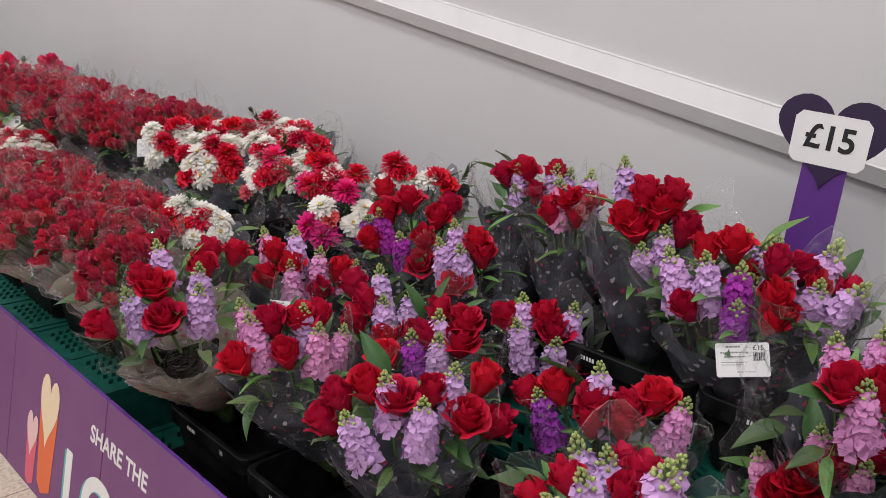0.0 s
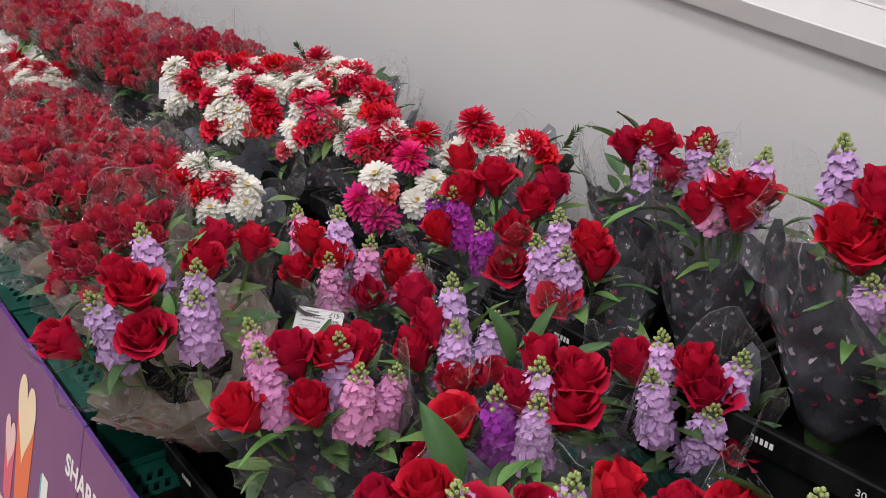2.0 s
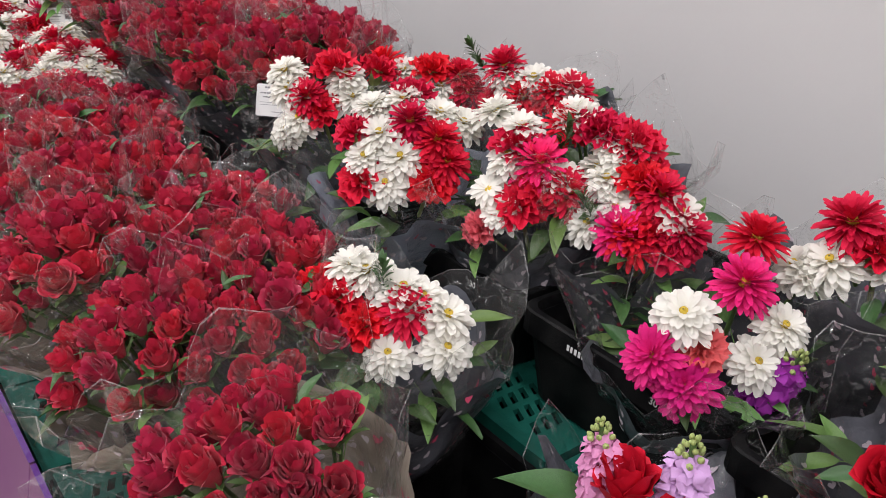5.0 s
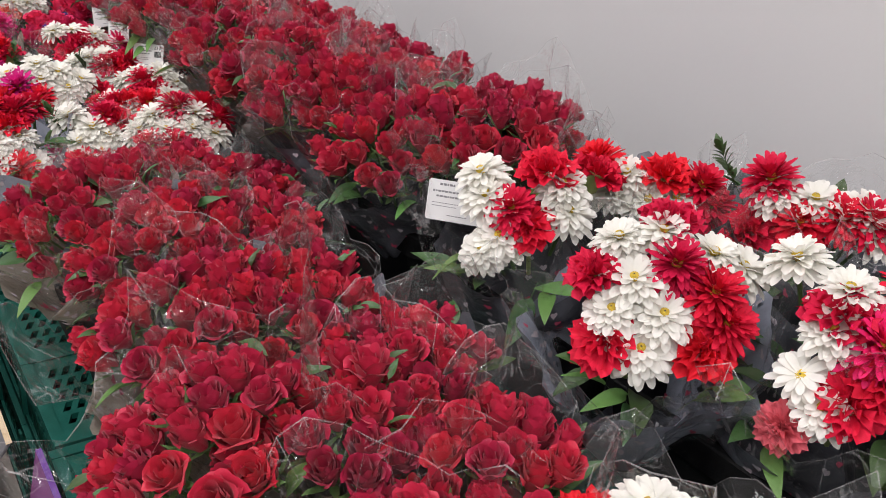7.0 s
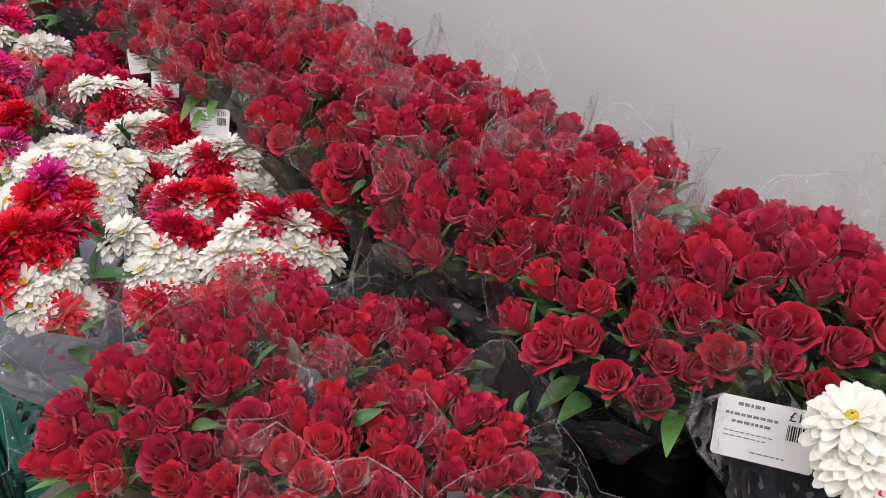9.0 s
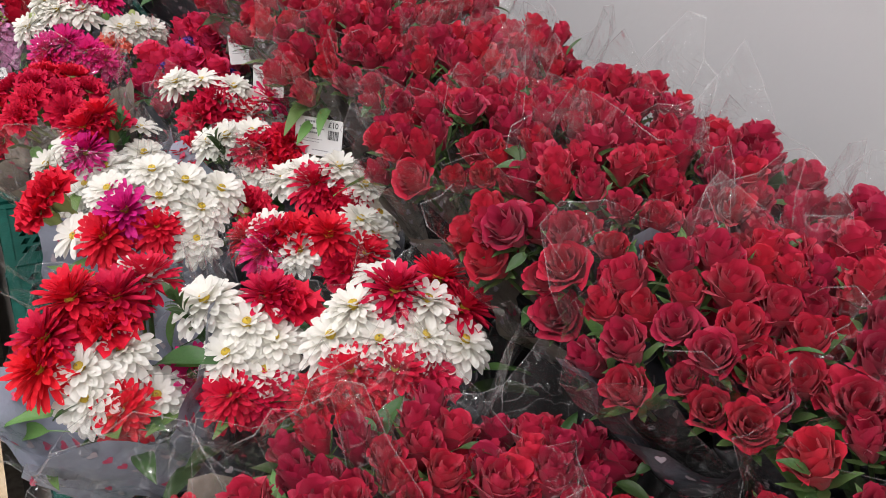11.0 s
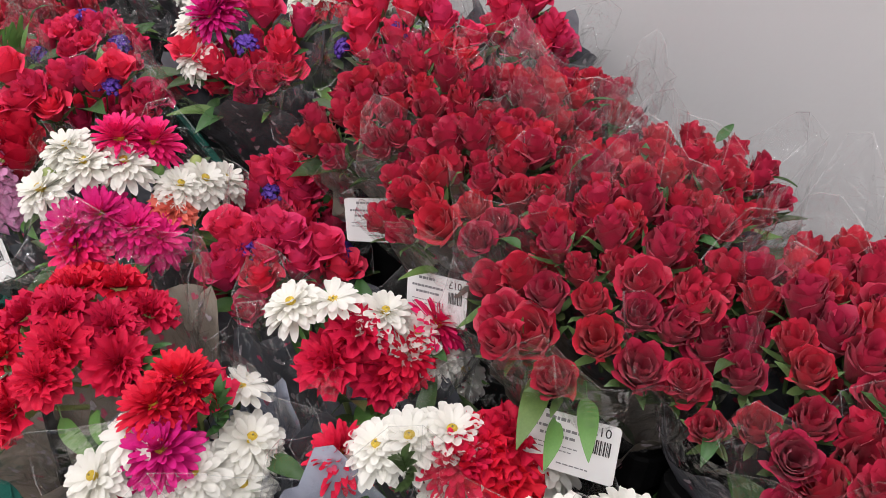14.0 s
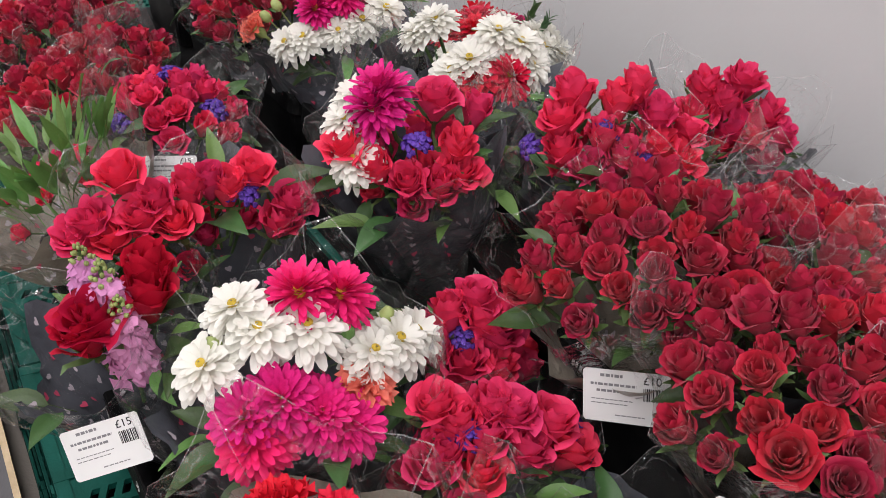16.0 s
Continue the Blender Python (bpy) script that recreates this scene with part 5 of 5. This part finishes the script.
arranged("E", (1.058, 5.501, 0.833), 0.19, "grey", "", [("E", -0.155, -0.04, 0.048), ("E", -0.097, -0.072, 0.064), ("E", -0.031, -0.075, 0.098), ("E", 0.021, -0.085, 0.097), ("E", -0.057, -0.091, 0.057), ("E", 0.111, -0.099, 0.061), ("E", 0.087, -0.112, 0.042), ("E", 0.167, -0.058, 0.061), ("E", -0.111, -0.031, 0.109), ("Z", 0.037, -0.092, 0.088), ("E", 0.061, -0.077, 0.11), ("Y", 0.004, -0.098, 0.062), ("Y", 0.113, -0.07, 0.094), ("E", -0.134, -0.065, 0.035), ("E", -0.004, -0.076, 0.106), ("E", -0.173, -0.031, 0.026), ("E", -0.076, -0.068, 0.086)])
arranged("E", (1.348, 5.362, 0.958), 0.13, "grey", "", [("E", -0.108, 0.004, 0.036), ("E", 0.014, -0.027, 0.108), ("E", 0.026, -0.074, 0.052), ("E", -0.045, -0.068, 0.006), ("E", -0.001, -0.087, -0.001), ("Z", -0.03, -0.054, 0.055), ("E", 0.084, -0.034, 0.087), ("W", -0.075, 0.041, 0.093), ("W", -0.098, 0.03, 0.067), ("W", -0.104, -0.014, 0.023), ("M", -0.069, 0.003, 0.089), ("E", -0.083, -0.038, 0.019), ("E", 0.03, -0.089, 0.017), ("M", -0.051, 0.017, 0.108)])
arranged("E", (1.590, 5.199, 1.010), 0.12, "grey", "", [("E", -0.062, 0.027, 0.09), ("E", -0.024, -0.022, 0.093), ("E", 0.025, -0.057, 0.082), ("E", -0.051, -0.036, 0.05), ("E", -0.092, -0.004, 0.023), ("Z", -0.109, 0.042, 0.008), ("Z", -0.048, -0.035, 0.055), ("Z", -0.003, -0.08, 0.022), ("E", 0.047, -0.092, 0.022), ("E", 0.011, -0.019, 0.11), ("E", -0.086, 0.015, 0.056), ("E", -0.069, -0.041, 0.004), ("E", 0.036, -0.099, -0.015), ("E", -0.03, -0.064, 0.028), ("E", 0.018, -0.077, 0.049), ("E", 0.081, -0.07, 0.052)])
arranged("E", (1.869, 5.204, 1.022), 0.12, "grey", "", [("E", -0.069, 0.009, 0.068), ("E", -0.025, -0.028, 0.088), ("E", -0.008, -0.072, 0.047), ("E", -0.052, -0.049, 0.021), ("E", 0.01, -0.092, 0.019), ("E", -0.084, -0.003, 0.029), ("E", -0.055, -0.025, 0.056), ("Y", -0.063, -0.03, 0.026), ("E", -0.028, -0.072, 0.016)])
arranged("D", (1.533, 5.979, 0.941), 0.18, "grey", "", [("W", -0.047, -0.092, 0.047), ("W", 0.051, -0.103, 0.093), ("W", -0.107, -0.061, 0.028), ("W", -0.001, -0.102, 0.071), ("M", -0.081, -0.054, 0.083), ("U", -0.159, 0.021, 0.052), ("U", -0.141, 0.009, 0.078), ("S", -0.172, 0.051, 0.02), ("M", -0.027, -0.07, 0.109), ("W", -0.135, -0.041, 0.012)])
arranged("C", (1.795, 1.900, 0.943), 0.15, "grey", "", [("A", -0.082, 0.032, 0.093), ("W", -0.067, -0.042, 0.053), ("W", -0.028, -0.077, 0.062), ("A", -0.006, -0.089, 0.068), ("W", -0.118, 0.074, 0.018), ("A", 0.012, -0.112, 0.04), ("A", -0.079, -0.009, 0.071), ("W", -0.11, 0.032, 0.04), ("Q", 0.076, -0.113, 0.051)])
arranged("A", (1.778, 1.256, 0.970), 0.12, "grey", "", [("R", -0.071, 0.033, 0.044), ("R", -0.047, 0.002, 0.078), ("R", -0.025, -0.041, 0.082), ("K", -0.051, 0.023, 0.077), ("R", -0.048, -0.037, 0.052), ("L", -0.008, -0.034, 0.101), ("Y", -0.034, 0.008, 0.089)])
arranged("C", (1.613, 5.568, 0.989), 0.14, "grey", "", [("W", -0.058, -0.044, 0.059), ("W", -0.078, 0.046, 0.102), ("A", -0.002, -0.091, 0.041), ("W", 0.038, -0.095, 0.06), ("W", -0.006, -0.044, 0.107), ("W", -0.084, -0.032, 0.036), ("W", 0.026, -0.07, 0.093), ("A", -0.054, -0.062, 0.034), ("W", -0.097, 0.068, 0.076)])

# rose bunches and the rest, along the front and the back buckets: kind, x, y, height of the head, paper, sticker
FRONT = [
    ("B", 0.89, 2.16, 0.84, "taupe", ""), ("B", 1.03, 2.42, 0.85, "taupe", ""), ("B", 0.90, 2.52, 0.84, "taupe", ""), ("B", 1.12, 2.60, 0.86, "grey", ""), ("B", 1.02, 2.76, 0.86, "taupe", ""), ("B", 0.85, 2.83, 0.83, "taupe", ""),
    ("B", 1.17, 2.84, 0.86, "grey", ""), ("B", 1.11, 3.04, 0.86, "grey", ""), ("B", 0.95, 3.08, 0.85, "taupe", ""), ("B", 1.16, 3.30, 0.86, "grey", ""), ("B", 0.99, 3.33, 0.85, "grey", ""), ("B", 0.90, 3.53, 0.85, "taupe", ""),
    ("B", 1.24, 3.52, 0.85, "grey", ""), ("B", 1.09, 3.58, 0.86, "grey", ""), ("F", 0.90, 4.85, 0.83, "taupe", ""), ("T", 0.87, 5.83, 0.84, "taupe", ""), ("E", 1.16, 5.95, 0.87, "grey", "£15"),
    ("B", 0.94, 6.14, 0.84, "taupe", ""), ("B", 1.11, 6.32, 0.85, "grey", "£10"), ("B", 0.95, 6.52, 0.85, "grey", ""), ("B", 1.12, 6.66, 0.86, "grey", ""), ("A", 1.05, 0.62, 0.76, "grey", ""), ("A", 1.05, 0.25, 0.76, "grey", ""),
]
BACK = [
    ("A", 1.66, 0.62, 1.03, "grey", ""), ("A", 1.62, 0.10, 1.03, "grey", ""), ("B", 1.66, 3.18, 1.07, "grey", ""), ("B", 1.53, 3.12, 1.08, "grey", "£10"), ("B", 1.41, 3.24, 1.03, "grey", ""), ("B", 1.50, 3.44, 1.06, "grey", ""), ("B", 1.41, 3.52, 1.04, "grey", ""),
    ("B", 1.64, 3.52, 1.06, "grey", ""), ("B", 1.41, 3.75, 1.04, "taupe", ""), ("B", 1.60, 3.74, 1.06, "grey", ""), ("B", 1.52, 3.92, 1.05, "grey", ""), ("B", 1.65, 3.98, 1.06, "grey", ""), ("B", 1.41, 4.04, 1.04, "taupe", ""),
    ("B", 1.63, 4.24, 1.06, "grey", ""), ("B", 1.50, 4.24, 1.05, "grey", ""), ("B", 1.41, 4.44, 1.04, "taupe", "£10"), ("B", 1.52, 4.54, 1.06, "grey", ""), ("B", 1.67, 4.58, 1.06, "grey", ""), ("B", 1.41, 4.72, 1.04, "taupe", "£10"),
    ("B", 1.56, 4.84, 1.06, "grey", ""), ("B", 1.41, 4.96, 1.05, "taupe", "£10"), ("B", 1.70, 4.90, 1.06, "grey", ""), ("C", 1.76, 5.72, 1.05, "pale", ""), ("B", 1.42, 6.2, 1.0, "grey", ""), ("B", 1.68, 6.2, 1.04, "grey", ""),
    ("B", 1.49, 6.5, 1.0, "grey", ""), ("B", 1.70, 6.55, 1.04, "grey", ""),
]
for rank, rows_of in enumerate((FRONT, BACK)):
    for i, (kind, x, y, z, paper, sticker) in enumerate(rows_of):
        bouquet(kind, (x, y, z), stood(x), rnd.uniform(-30, 30), 100 * rank + i, paper, sticker, rnd.uniform(0.96, 1.04), (68 if y > 5 else rnd.uniform(25, 45)), i % 3 == 0)

# ---- floor tiles ----
tile = Geo()
tile.box((0.002, 0.002, -0.003), (0.498, 0.498, 0.0))
TILE = tile.mesh("floor_tile", [FLOOR], False)
for i in range(4):
    for j in range(16):
        part("floor_tile", TILE, floor, pose(0.75 - 0.5 * (i + 1), -1.0 + 0.5 * j, 0))
